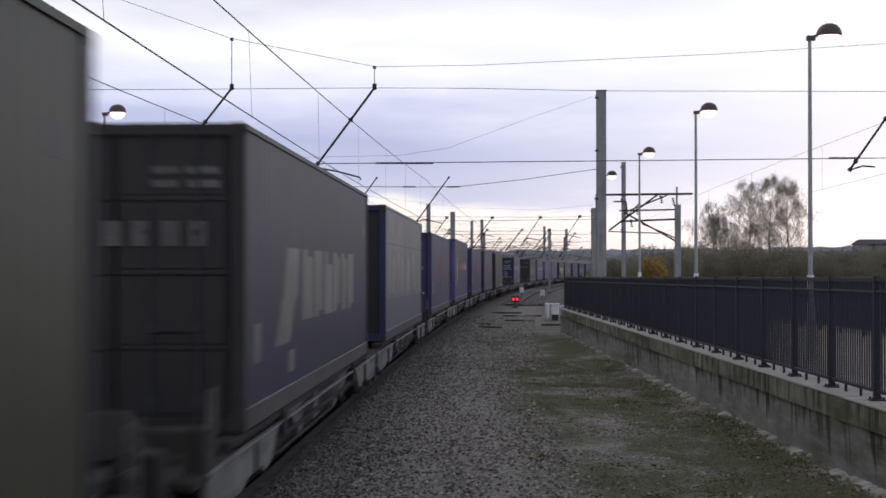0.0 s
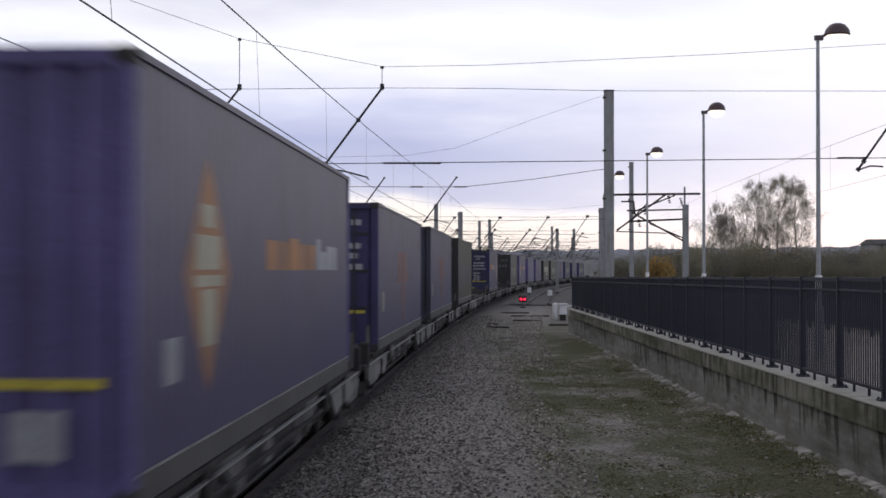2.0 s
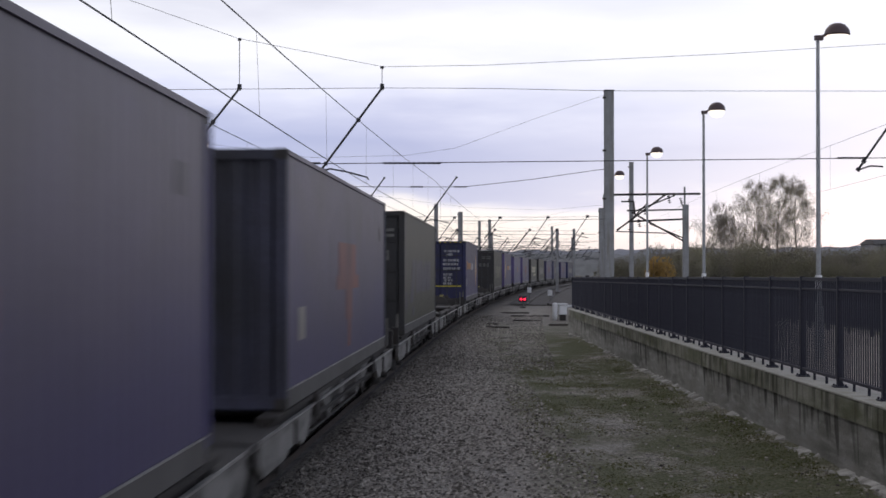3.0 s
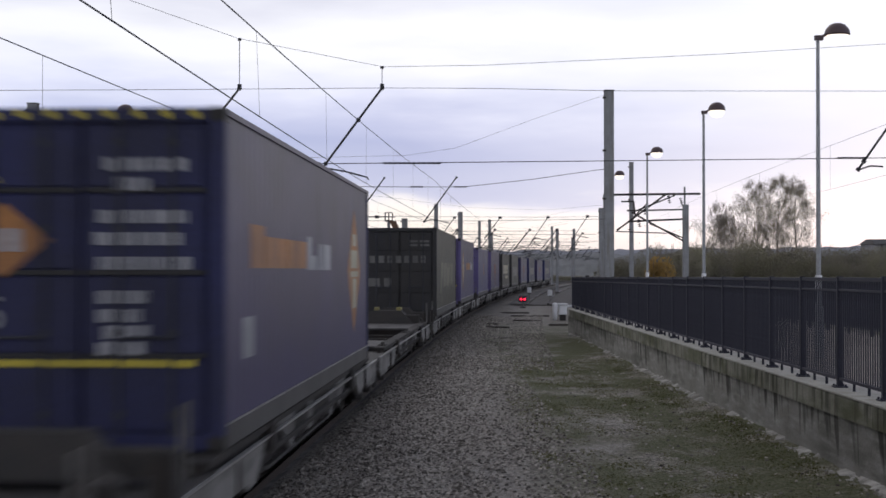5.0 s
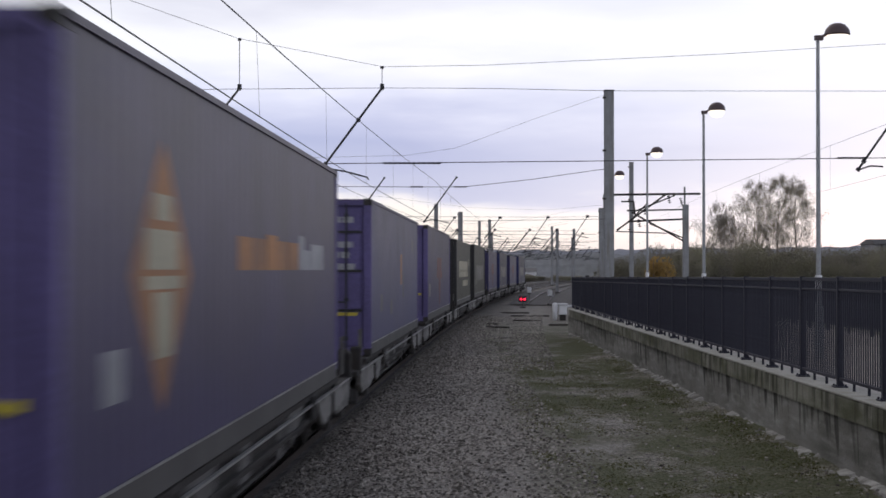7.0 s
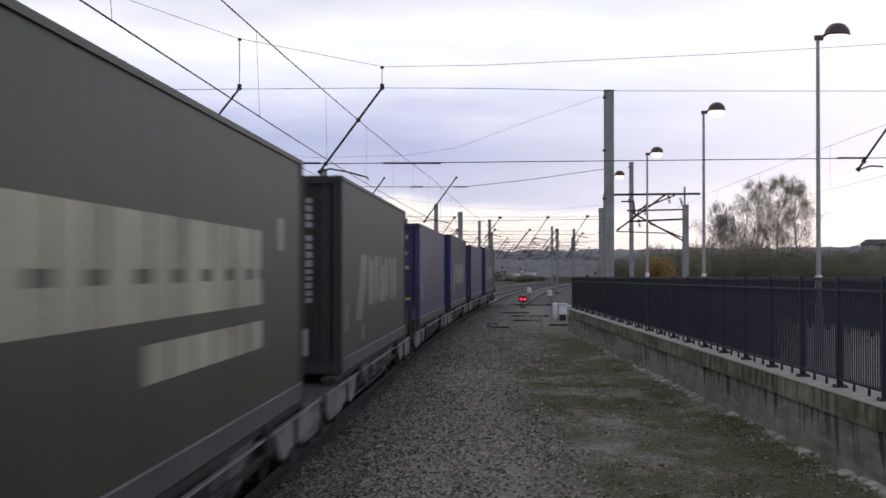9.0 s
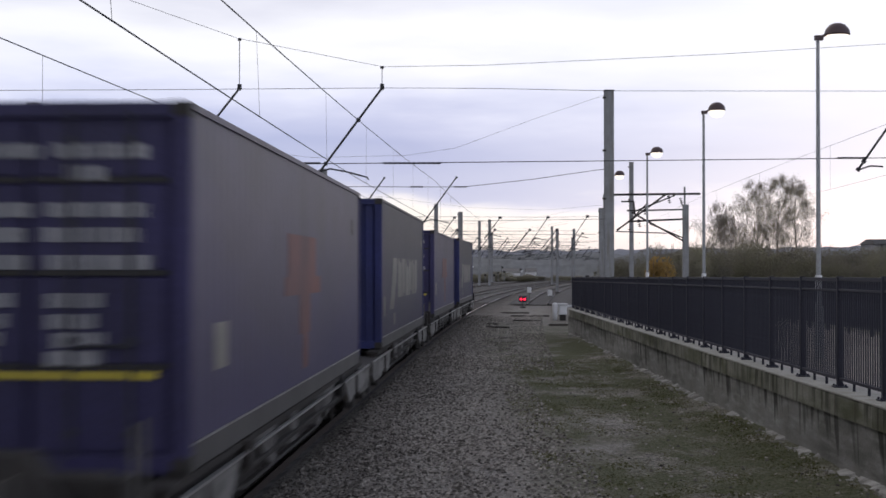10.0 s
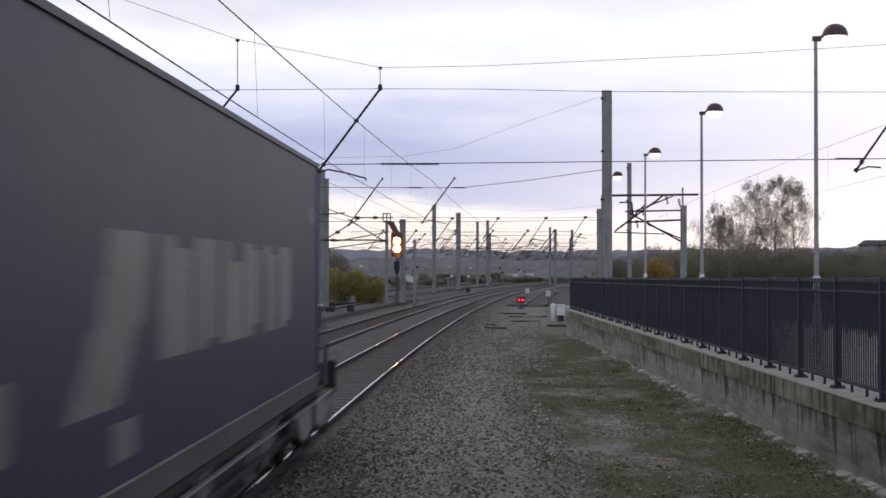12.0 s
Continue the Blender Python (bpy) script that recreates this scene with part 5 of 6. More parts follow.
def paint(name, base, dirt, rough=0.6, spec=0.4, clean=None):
    """Paint under a film of dirt that runs in streaks; clean: the colour where the film has worn off, also laid darker
    towards the bottom for the reflected ground.
    """
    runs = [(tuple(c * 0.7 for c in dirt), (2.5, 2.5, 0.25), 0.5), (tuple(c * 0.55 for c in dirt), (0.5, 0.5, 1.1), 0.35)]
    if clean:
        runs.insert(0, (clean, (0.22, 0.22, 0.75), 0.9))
    return material(name, base, rough, 0, dirt, 0.7, 0.9, fine=25, bump=0.06, bump_scale=12, spec=spec, streak=runs, lower_tone=(clean, 0.3, 2.3, 0.8) if clean else None)


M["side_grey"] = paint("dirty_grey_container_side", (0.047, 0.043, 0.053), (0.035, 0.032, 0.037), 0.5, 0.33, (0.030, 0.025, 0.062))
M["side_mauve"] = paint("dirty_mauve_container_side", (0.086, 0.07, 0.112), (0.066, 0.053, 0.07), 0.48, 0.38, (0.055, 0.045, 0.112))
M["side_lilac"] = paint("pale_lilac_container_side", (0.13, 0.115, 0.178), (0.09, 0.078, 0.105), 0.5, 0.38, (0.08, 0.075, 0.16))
M["side_olive"] = paint("dirty_olive_container_side", (0.054, 0.051, 0.026), (0.040, 0.037, 0.022), 0.5, 0.35)
# lighter than its paint: the sky's sheen on this side is in the colour
M["side_silver"] = paint("sky_sheen_silver_side", (0.205, 0.193, 0.19), (0.13, 0.122, 0.122), 0.45, 0.45)
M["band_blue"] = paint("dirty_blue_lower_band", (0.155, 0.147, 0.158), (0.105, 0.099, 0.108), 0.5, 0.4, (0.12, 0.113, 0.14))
M["end_sooty"] = paint("sooty_blue_grey_end", (0.05, 0.05, 0.085), (0.022, 0.021, 0.022))
M["end_black"] = paint("black_container_end", (0.022, 0.022, 0.026), (0.035, 0.032, 0.03))
M["end_navy"] = paint("navy_container_end", (0.022, 0.025, 0.095), (0.022, 0.022, 0.05))
M["end_purple"] = paint("purple_container_end", (0.125, 0.10, 0.25), (0.092, 0.075, 0.175))
M["end_blue"] = paint("blue_container_end", (0.022, 0.028, 0.135), (0.02, 0.024, 0.075))
M["end_door"] = paint("dusty_blue_container_doors", (0.042, 0.036, 0.118), (0.032, 0.028, 0.07))
M["mark_pale"] = paint("worn_pale_lettering", (0.255, 0.24, 0.205), (0.165, 0.156, 0.136))
M["mark_faint"] = paint("worn_faint_lettering", (0.33, 0.305, 0.26), (0.22, 0.205, 0.185), 0.5, 0.4)
M["mark_dim"] = paint("faint_grey_lettering", (0.17, 0.165, 0.155), (0.09, 0.088, 0.085))
M["mark_white"] = paint("worn_white_lettering", (0.42, 0.415, 0.43), (0.23, 0.23, 0.25))
M["mark_cream"] = paint("worn_cream_lettering", (0.52, 0.47, 0.33), (0.33, 0.30, 0.215))
M["mark_olive"] = paint("faded_olive_lettering", (0.20, 0.193, 0.132), (0.12, 0.116, 0.083))
M["mark_orange"] = paint("orange_marking", (0.46, 0.20, 0.06), (0.24, 0.125, 0.075))
M["mark_red"] = paint("faded_red_marking", (0.22, 0.086, 0.07), (0.13, 0.068, 0.074))
M["mark_yellow"] = paint("yellow_stripe", (0.62, 0.5, 0.05), (0.4, 0.32, 0.06))

M["sill_grey"] = paint("dusty_grey_sill", (0.095, 0.089, 0.086), (0.05, 0.046, 0.044))
M["lock_yellow"] = paint("faded_yellow_paint", (0.27, 0.235, 0.08), (0.13, 0.115, 0.06))
M["bar_paint"] = paint("dirty_locking_bar", (0.05, 0.05, 0.065), (0.03, 0.03, 0.035))

M["bright_edge"] = material("rubbed_bright_steel", (0.45, 0.44, 0.43), 0.4, 0.6, (0.2, 0.19, 0.18), 2.0, 0.8)
CARRIED = []


def container(slot, label, side, end, front, logo, marks=("mark_white",), high=HIGH):
    """A 45 foot container, its camera-side end at slot metres along the line at the start."""
    ob = thing("shipping_container", label, "container", group="containers on the train")
    hl, hw, H = LEN / 2, WIDE / 2, high
    # side walls with shallow upright ribs
    n = 44
    for s in (-1, 1):
        sh, ring = Mesh(), []
        for i in range(n):
            a = -hl + 0.16 + (LEN - 0.32) * i / n
            st = (LEN - 0.32) / n
            for u, d in ((0, 0.004), (0.45, 0.004), (0.55, 0.0), (0.95, 0.0)):
                ring.append((s * (hw - 0.02 - d), a + st * u))
        ring.append((s * (hw - 0.024), hl - 0.16))
        m = len(ring)
        sh.add([(x, y, 0.12) for x, y in ring] + [(x, y, H - 0.05) for x, y in ring],
               [((i, i + 1, i + 1 + m, i + m) if s > 0 else (i + 1, i, i + m, i + 1 + m)) for i in range(m - 1)])
        part("side_wall", sh, M[side], ob)
    part("roof", Mesh().box(-hw + 0.05, hw - 0.05, -hl + 0.1, hl - 0.1, H - 0.09, H - 0.02), M[side], ob)
    part("floor", Mesh().box(-hw + 0.05, hw - 0.05, -hl + 0.1, hl - 0.1, 0.03, 0.15), M["steel_dark"], ob)
    for s in (-1, 1):
        part("top_rail", Mesh().box(s * hw - 0.06 if s > 0 else -hw, hw if s > 0 else -hw + 0.06, -hl + 0.15, hl - 0.15, H - 0.06, H - 0.008), M[side], ob)
        part("bottom_rail", Mesh().box(hw - 0.07 if s > 0 else -hw + 0.005, hw - 0.005 if s > 0 else -hw + 0.07, -hl + 0.15, hl - 0.15, 0.0, 0.21, 0.008), M["sill_grey"], ob)
        part("rubbing_edge", Mesh().box(s * hw - 0.007, s * hw + 0.007, -hl + 0.15, hl - 0.15, 0.2, 0.216), M["bright_edge"], ob)
        for e in (-1, 1):
            x0, x1 = (hw - 0.14, hw) if s > 0 else (-hw, -hw + 0.14)
            y0, y1 = (hl - 0.15, hl) if e > 0 else (-hl, -hl + 0.15)
            part("corner_post", Mesh().box(x0, x1, y0, y1, 0.118, H - 0.118, 0.012), M[end], ob)
            for z0, z1 in ((0, 0.118), (H - 0.118, H)):
                part("corner_casting", Mesh().box(x0 - 0.002, x1 + 0.002, y0 - 0.002, y1 + 0.002, z0, z1, 0.008), M["steel_dark"], ob)
    # far end, plain ribbed
    back = Mesh()
    for i in range(9):
        x = -hw + 0.14 + i * (WIDE - 0.28) / 9
        back.box(x, x + (WIDE - 0.28) / 18, hl - 0.06, hl - 0.02, 0.12, H - 0.11).box(x + (WIDE - 0.28) / 18, x + (WIDE - 0.28) / 9, hl - 0.10, hl - 0.06, 0.12, H - 0.11)
    part("back_wall", back, M[end], ob)
    for z0, z1, nm in ((0.0, 0.14, "sill"), (H - 0.12, H - 0.006, "header")):
        part(nm, Mesh().box(-hw + 0.14, hw - 0.14, -hl + 0.004, -hl + 0.12, z0, z1, 0.006), M[end], ob)
        part(nm, Mesh().box(-hw + 0.14, hw - 0.14, hl - 0.12, hl - 0.004, z0, z1, 0.006), M[end], ob)
    fy = -hl
    FRONTS[front](ob, fy, end, hw, H)
    LOGOS[logo](ob, hw, hl, marks)
    CARRIED.append((ob, slot + hl, DECK))
    return ob


def plate(name, ob, mat, x0, x1, z0, z1, y, label=""):
    return part(name, Mesh().box(x0, x1, y - 0.004, y + 0.02, z0, z1), M[mat], ob, label)


def door_front(ob, fy, end, hw, H, mark="mark_white", full=True, wide=True):
    """Two doors with four pressed panels each, locking bars, handles and rows of lettering bars."""
    rnd = random.Random(7)
    for s in (-1, 1):
        x0, x1 = (0.01, hw - 0.15) if s > 0 else (-hw + 0.15, -0.01)
        d = part("door", Mesh().box(x0, x1, fy + 0.05, fy + 0.10, 0.15, H - 0.13, 0.01), M[end], ob)
        for z0, z1 in ((0.18, 0.77), (0.84, 1.48), (1.56, 2.19), (2.27, H - 0.17)):
            part("panel", Mesh().box(x0 + 0.04, x1 - 0.04, fy + 0.028, fy + 0.052, z0, z1, 0.012), M[end], d)
        for z0 in (0.785, 1.50, 2.21):
            part("rib", Mesh().box(x0 + 0.02, x1 - 0.02, fy + 0.02, fy + 0.06, z0, z0 + 0.04), M["end_black"], d)
        for q in (0.3, 0.72):
            x = x0 + (x1 - x0) * q
            bar = Mesh().rod((x, fy + 0.01, 0.1), (x, fy + 0.01, H - 0.08), 0.017, 8)
            for z in (0.3, 1.0, 1.9, H - 0.3):
                bar.box(x - 0.04, x + 0.04, fy + 0.0, fy + 0.03, z - 0.03, z + 0.03)
            part("locking_bar", bar, M["bar_paint"], d)
            part("handle", Mesh().rod((x, fy + 0.0, 0.95), (x + 0.38 * (1 if q < 0.5 else -1), fy + 0.0, 0.97), 0.012, 6), M["bar_paint"], d)
    if full:
        for z, spans in ((2.45, ((-0.35, 0.12), (0.2, 0.95))), (2.28, ((0.3, 0.62),)), (2.0, ((-0.75, 0.05), (0.15, 0.95))), (1.81, ((-0.7, 0.0), (0.12, 0.9))),
                         (1.60, ((-0.75, 0.0), (0.15, 0.98))), (1.31, ((-0.7, -0.1), (0.15, 0.6))), (1.15, ((-0.6, -0.15), (0.15, 0.55))), (1.01, ((-0.65, -0.2), (0.2, 0.62))),
                         (0.87, ((-0.6, -0.25), (0.15, 0.6)))):
            for a, b in spans:
                if a < 0 and not wide:
                    continue
                x = a
                while x < b:
                    w = min(rnd.uniform(0.08, 0.22), b - x)
                    plate("lettering", ob, mark, x, x + w - 0.025, z - 0.055, z + 0.055, fy + 0.018)
                    x += w
        plate("stripe", ob, "mark_yellow", -hw + 0.2, hw - 0.25, 0.71, 0.77, fy + 0.012, "yellow reflective stripe")


def dark_door(ob, fy, end, hw, H):
    door_front(ob, fy, end, hw, H, full=False)
    x = -1.0
    for k, w in enumerate((0.22, 0.2, 0.2, 0.2, 0.2, 0.19, 0.19)):
        plate("lettering", ob, "mark_dim", x, x + w * (0.9 if k % 2 else 0.8), 1.77, 2.01, fy + 0.014)
        x += w + 0.085
    for x0, x1 in ((-1.05, -0.66), (-0.52, -0.28)):
        plate("lettering", ob, "mark_dim", x0, x1, 0.98, 1.26, fy + 0.014)
    for x0, x1, z0 in ((0.35, 0.62, 2.46), (0.68, 1.0, 2.46), (0.35, 0.6, 2.33), (0.7, 1.0, 2.33)):
        plate("lettering", ob, "mark_dim", x0, x1, z0, z0 + 0.07, fy + 0.014)


def text_mesh(body, size):
    cu = bpy.data.curves.new("number", "FONT")
    cu.body, cu.size, cu.extrude, cu.align_x = body, size, 0.008, "CENTER"
    tmp = bpy.data.objects.new("number", cu)
    scene.collection.objects.link(tmp)
    bpy.context.view_layer.update()
    me = bpy.data.meshes.new_from_object(tmp.evaluated_get(bpy.context.evaluated_depsgraph_get()))
    bpy.data.objects.remove(tmp)
    return me


def size_door(ob, fy, end, hw, H):
    door_front(ob, fy, end, hw, H, wide=False)
    me = text_mesh("45", 0.42)
    me.materials.clear()
    me.materials.append(M["mark_white"])
    t = part("size_number", me, None, ob, "white number 45")
    t.matrix_basis = pose(-0.88, fy + 0.016, 1.02, 90, 0, 0)
    z, x = 1.80, -0.68
    d = Mesh().add([(x - 0.42, fy + 0.012, z), (x, fy + 0.012, z - 0.33), (x + 0.42, fy + 0.012, z), (x, fy + 0.012, z + 0.33),
                    (x - 0.42, fy + 0.03, z), (x, fy + 0.03, z - 0.33), (x + 0.42, fy + 0.03, z), (x, fy + 0.03, z + 0.33)],
                   [(0, 1, 2, 3), (7, 6, 5, 4), (0, 4, 5, 1), (1, 5, 6, 2), (2, 6, 7, 3), (3, 7, 4, 0)])
    part("diamond", d, M["mark_orange"], ob, "orange diamond marking")
    for a in (-0.13, 0.04):
        plate("lettering", ob, "mark_white", x + a, x + a + 0.12, z - 0.1, z + 0.1, fy + 0.004)
    tri = Mesh().add([(-1.0, fy + 0.012, 2.3), (-0.72, fy + 0.012, 2.3), (-0.86, fy + 0.012, 2.5), (-1.0, fy + 0.03, 2.3), (-0.72, fy + 0.03, 2.3), (-0.86, fy + 0.03, 2.5)],
                     [(0, 1, 2), (5, 4, 3), (0, 3, 4, 1), (1, 4, 5, 2), (2, 5, 3, 0)])
    part("warning_triangle", tri, M["mark_yellow"], ob)
    for k in range(9):
        plate("edge_mark", ob, "mark_yellow", -hw + 0.2 + k * 0.25, -hw + 0.29 + k * 0.25, H - 0.09, H - 0.03, fy - 0.001)


def ribbed_front(ob, fy, end, hw, H, lettered=False):
    """A closed end of upright corrugations."""
    n = 7
    w = (WIDE - 0.28) / n
    prof = []
    for i in range(n):
        x = -hw + 0.14 + i * w
        prof += [(x, 0.09), (x + 0.3 * w, 0.09), (x + 0.42 * w, 0.045), (x + 0.88 * w, 0.045)]
    prof.append((hw - 0.14, 0.09))
    m = len(prof)
    me = Mesh().add([(a, fy + b, 0.13) for a, b in prof] + [(a, fy + b, H - 0.11) for a, b in prof], [(k, k + 1, k + 1 + m, k + m) for k in range(m - 1)])
    part("end_wall", me, M[end], ob)
    if lettered:
        rnd = random.Random(3)
        z = 1.05
        while z < 2.6:
            h = rnd.uniform(0.06, 0.10)
            plate("lettering", ob, "mark_white", 0.70, 0.80, z, z + h, fy + 0.03)
            z += h + (0.035 if rnd.random() < 0.85 else 0.12)
        for pts, r in (([(-0.75, 2.02), (-0.35, 2.16), (0.05, 2.1), (0.2, 1.92), (0.0, 1.78), (-0.3, 1.78)], 0.07), ([(-0.9, 1.5), (-0.45, 1.62), (-0.1, 1.6), (0.3, 1.72)], 0.06), ([(-0.35, 1.55), (-0.5, 1.25), (-0.62, 1.02)], 0.06)):
            part("emblem", Mesh().path([(a + 0.3, fy + 0.055, b) for a, b in pts], r, 6), M["mark_white"], ob)
        plate("data_plate", ob, "mark_white", 0.34, 0.74, 0.26, 0.66, fy + 0.03)
    elif lettered is False:
        plate("stripe", ob, "mark_yellow", -hw + 0.2, hw - 0.2, 0.77, 0.84, fy + 0.036, "yellow reflective stripe")
        plate("data_plate", ob, "mark_white", 0.42, 0.79, 0.3, 0.63, fy + 0.034)
        for k in range(9):
            plate("lettering", ob, "mark_white", 0.12, 0.19, 1.1 + k * 0.14, 1.2 + k * 0.14, fy + 0.036)


def plain_front(ob, fy, end, hw, H):
    ribbed_front(ob, fy, end, hw, H, None)


def lettered_front(ob, fy, end, hw, H):
    ribbed_front(ob, fy, end, hw, H, True)


def reefer_front(ob, fy, end, hw, H):
    """A refrigeration unit in the end: white housing, louvred condenser and lower doors."""
    part("end_wall", Mesh().box(-hw + 0.14, hw - 0.14, fy + 0.12, fy + 0.16, 0.13, H - 0.11), M["end_black"], ob)
    part("unit_housing", Mesh().box(-hw + 0.3, hw - 0.45, fy + 0.02, fy + 0.12, 1.45, H - 0.2, 0.03), M["mark_white"], ob, "white refrigeration unit housing")
    for i in range(7):
        z = 1.62 + i * 0.13
        part("louvre", Mesh().box(0.05, 0.6, fy + 0.0, fy + 0.03, z, z + 0.07), M["end_black"], ob)
    part("unit_door", Mesh().box(-hw + 0.3, -0.05, fy + 0.02, fy + 0.12, 0.2, 1.38, 0.02), M["mark_white"], ob)
    part("unit_door", Mesh().box(0.0, hw - 0.45, fy + 0.02, fy + 0.12, 0.2, 1.38, 0.02), M["mark_white"], ob)
    part("handle", Mesh().box(0.3, 0.42, fy - 0.01, fy + 0.02, 0.95, 1.0, 0.005), M["steel_dark"], ob)


FRONTS = {"door": door_front, "dark_door": dark_door, "size_door": size_door, "ribbed": ribbed_front, "plain": plain_front, "lettered": lettered_front, "reefer": reefer_front}


def side_plate(name, ob, mat, y0, y1, z0, z1, hw, lean=0.0, label=""):
    x = hw - 0.018
    me = Mesh().add([(x, y0, z0), (x, y1, z0), (x, y1 + lean, z1), (x, y0 + lean, z1), (x - 0.02, y0, z0), (x - 0.02, y1, z0), (x - 0.02, y1 + lean, z1), (x - 0.02, y0 + lean, z1)],
                    [(0, 1, 2, 3), (0, 4, 5, 1), (1, 5, 6, 2), (2, 6, 7, 3), (3, 7, 4, 0)])
    return part(name, me, M[mat], ob, label)


def block_logo(ob, hw, hl, marks):
    """A slanted emblem and a row of block shapes, pale and worn."""
    m = "mark_pale" if marks[0] == "mark_white" else marks[0]
    side_plate("emblem", ob, m, -4.7, -3.6, 0.70, 1.2, hw, 0.5)
    side_plate("emblem", ob, m, -4.1, -2.95, 1.2, 1.5, hw, 0.12)
    side_plate("emblem", ob, m, -3.9, -2.85, 1.5, 1.8, hw, 0.1)
    y = -2.45
    for k, w in enumerate((1.15, 1.1, 1.1, 1.1, 1.0, 1.0)):
        z0, z1 = 0.92, 1.80
        side_plate("lettering", ob, m, y, y + 0.45 * w, z0, z1, hw)
        q0, q1 = ((0.0, 0.9), (0.08, 1.0), (0.0, 0.8), (0.12, 0.94))[k % 4]
        side_plate("lettering", ob, m, y + 0.45 * w, y + 0.92 * w, z0 + (z1 - z0) * q0, z0 + (z1 - z0) * q1, hw)
        y += w + 0.06
    side_plate("data_plate", ob, m, -6.15, -5.75, 0.6, 1.0, hw)
    side_plate("notice", ob, m, -3.7, -3.2, 0.35, 0.6, hw)
    side_plate("notice", ob, m, 6.0, 6.25, 2.15, 2.35, hw)


def banded(ob, hw, hl, marks):
    """Faint block lettering over a bluish lower band."""
    side_plate("lower_band", ob, "band_blue", -hl + 0.2, hl - 0.2, 0.14, 0.88, hw, label="dirty blue lower band")
    y = -5.6
    for k in range(11):
        w = 0.55 + 0.2 * math.sin(k * 2.3)
        side_plate("lettering", ob, "mark_faint", y, y + w, 1.0, 1.95 - 0.12 * (k % 3), hw)
        y += w + 0.35
    # dim line where the side turns lighter upwards, not a joint
    side_plate("seam", ob, "mark_dim", -hl + 0.3, hl - 0.3, 2.12, 2.14, hw)


def big_text(ob, hw, hl, marks):
    m = marks[0]
    y = -4.3
    for w in (1.1, 1.0, 1.15, 1.0, 1.05, 1.0, 1.0, 0.45):
        side_plate("lettering", ob, m, y, y + 0.62 * w, 1.2, 1.93, hw)
        side_plate("lettering", ob, m, y + 0.62 * w, y + 0.99 * w, 1.2, 1.45, hw)
        side_plate("lettering", ob, m, y + 0.62 * w, y + 0.95 * w, 1.55, 1.93, hw)
        y += w + 0.05
    y = -1.1
    for w in (0.8, 0.85, 0.8, 0.9, 0.8, 0.9):
        side_plate("lettering", ob, m, y, y + w * 0.88, 0.77, 1.04, hw)
        y += w
    side_plate("notice", ob, m, 5.0, 5.3, 1.75, 2.1, hw)


def red_figure(ob, hw, hl, marks):
    """A faded red emblem like a cross on a tapering foot."""
    for y0, y1, z0, z1 in ((-1.45, 1.0, 1.46, 1.95), (-1.7, 1.5, 1.25, 1.46), (-0.5, 0.45, 0.78, 1.25), (-0.2, 0.25, 0.36, 0.78)):
        side_plate("emblem", ob, "mark_red", y0, y1, z0, z1, hw)
    side_plate("data_plate", ob, "mark_faint", -5.75, -5.15, 0.71, 1.1, hw)
    side_plate("notice", ob, "side_grey", 5.6, 5.9, 2.1, 2.35, hw)


def diamond(ob, y, z, w, h, hw):
    x = hw - 0.018
    me = Mesh().add([(x, y - w, z), (x, y, z - h), (x, y + w, z), (x, y, z + h), (x - 0.02, y - w, z), (x - 0.02, y, z - h), (x - 0.02, y + w, z), (x - 0.02, y, z + h)],
                    [(0, 1, 2, 3), (0, 4, 5, 1), (1, 5, 6, 2), (2, 6, 7, 3), (3, 7, 4, 0)])
    part("diamond", me, M["mark_orange"], ob, "orange diamond marking")
    for z0, z1, a, b in ((-0.08, 0.0, -0.6, 0.6), (0.04, 0.34, -0.55, 0.5), (0.34, 0.6, -0.3, 0.25), (-0.5, -0.12, -0.3, 0.32)):
        me = Mesh().box(x - 0.01, x + 0.004, y + a * w, y + b * w, z + z0 * h * 1.2, z + z1 * h)
        part("emblem", me, M["mark_cream"], ob)


def diamond_near(ob, hw, hl, marks):
    diamond(ob, -4.3, 1.5, 0.95, 0.95, hw)
    for k, (y0, y1) in enumerate(((-1.3, -0.45), (-0.4, 0.35), (0.4, 1.1), (1.15, 1.9), (1.95, 2.75))):
        side_plate("lettering", ob, "mark_orange", y0, y1, 1.54, 1.90 if k == 2 else 1.85, hw)
    for y0, y1, z1 in ((2.85, 3.3, 1.94), (3.3, 3.9, 1.78), (3.95, 4.55, 1.86), (4.6, 5.25, 1.86)):
        side_plate("lettering", ob, "mark_white", y0, y1, 1.54, z1, hw)
    side_plate("data_plate", ob, "mark_white", -5.9, -5.4, 0.72, 1.05, hw)


def diamond_far(ob, hw, hl, marks):
    for k, (y0, y1) in enumerate(((-5.4, -4.6), (-4.55, -3.8), (-3.75, -3.0), (-2.95, -2.2), (-2.15, -1.35))):
        side_plate("lettering", ob, "mark_orange", y0, y1, 1.56, 1.98 if k == 0 else 1.88, hw)
    for y0, y1, z1 in ((-1.3, -0.85, 1.95), (-0.85, -0.3, 1.72), (-0.25, 0.4, 1.88), (0.45, 1.2, 1.88)):
        side_plate("lettering", ob, "mark_white", y0, y1, 1.54, z1, hw)
    diamond(ob, 4.55, 1.52, 1.05, 0.99, hw)
    side_plate("data_plate", ob, "mark_white", -5.85, -5.2, 0.72, 1.1, hw)


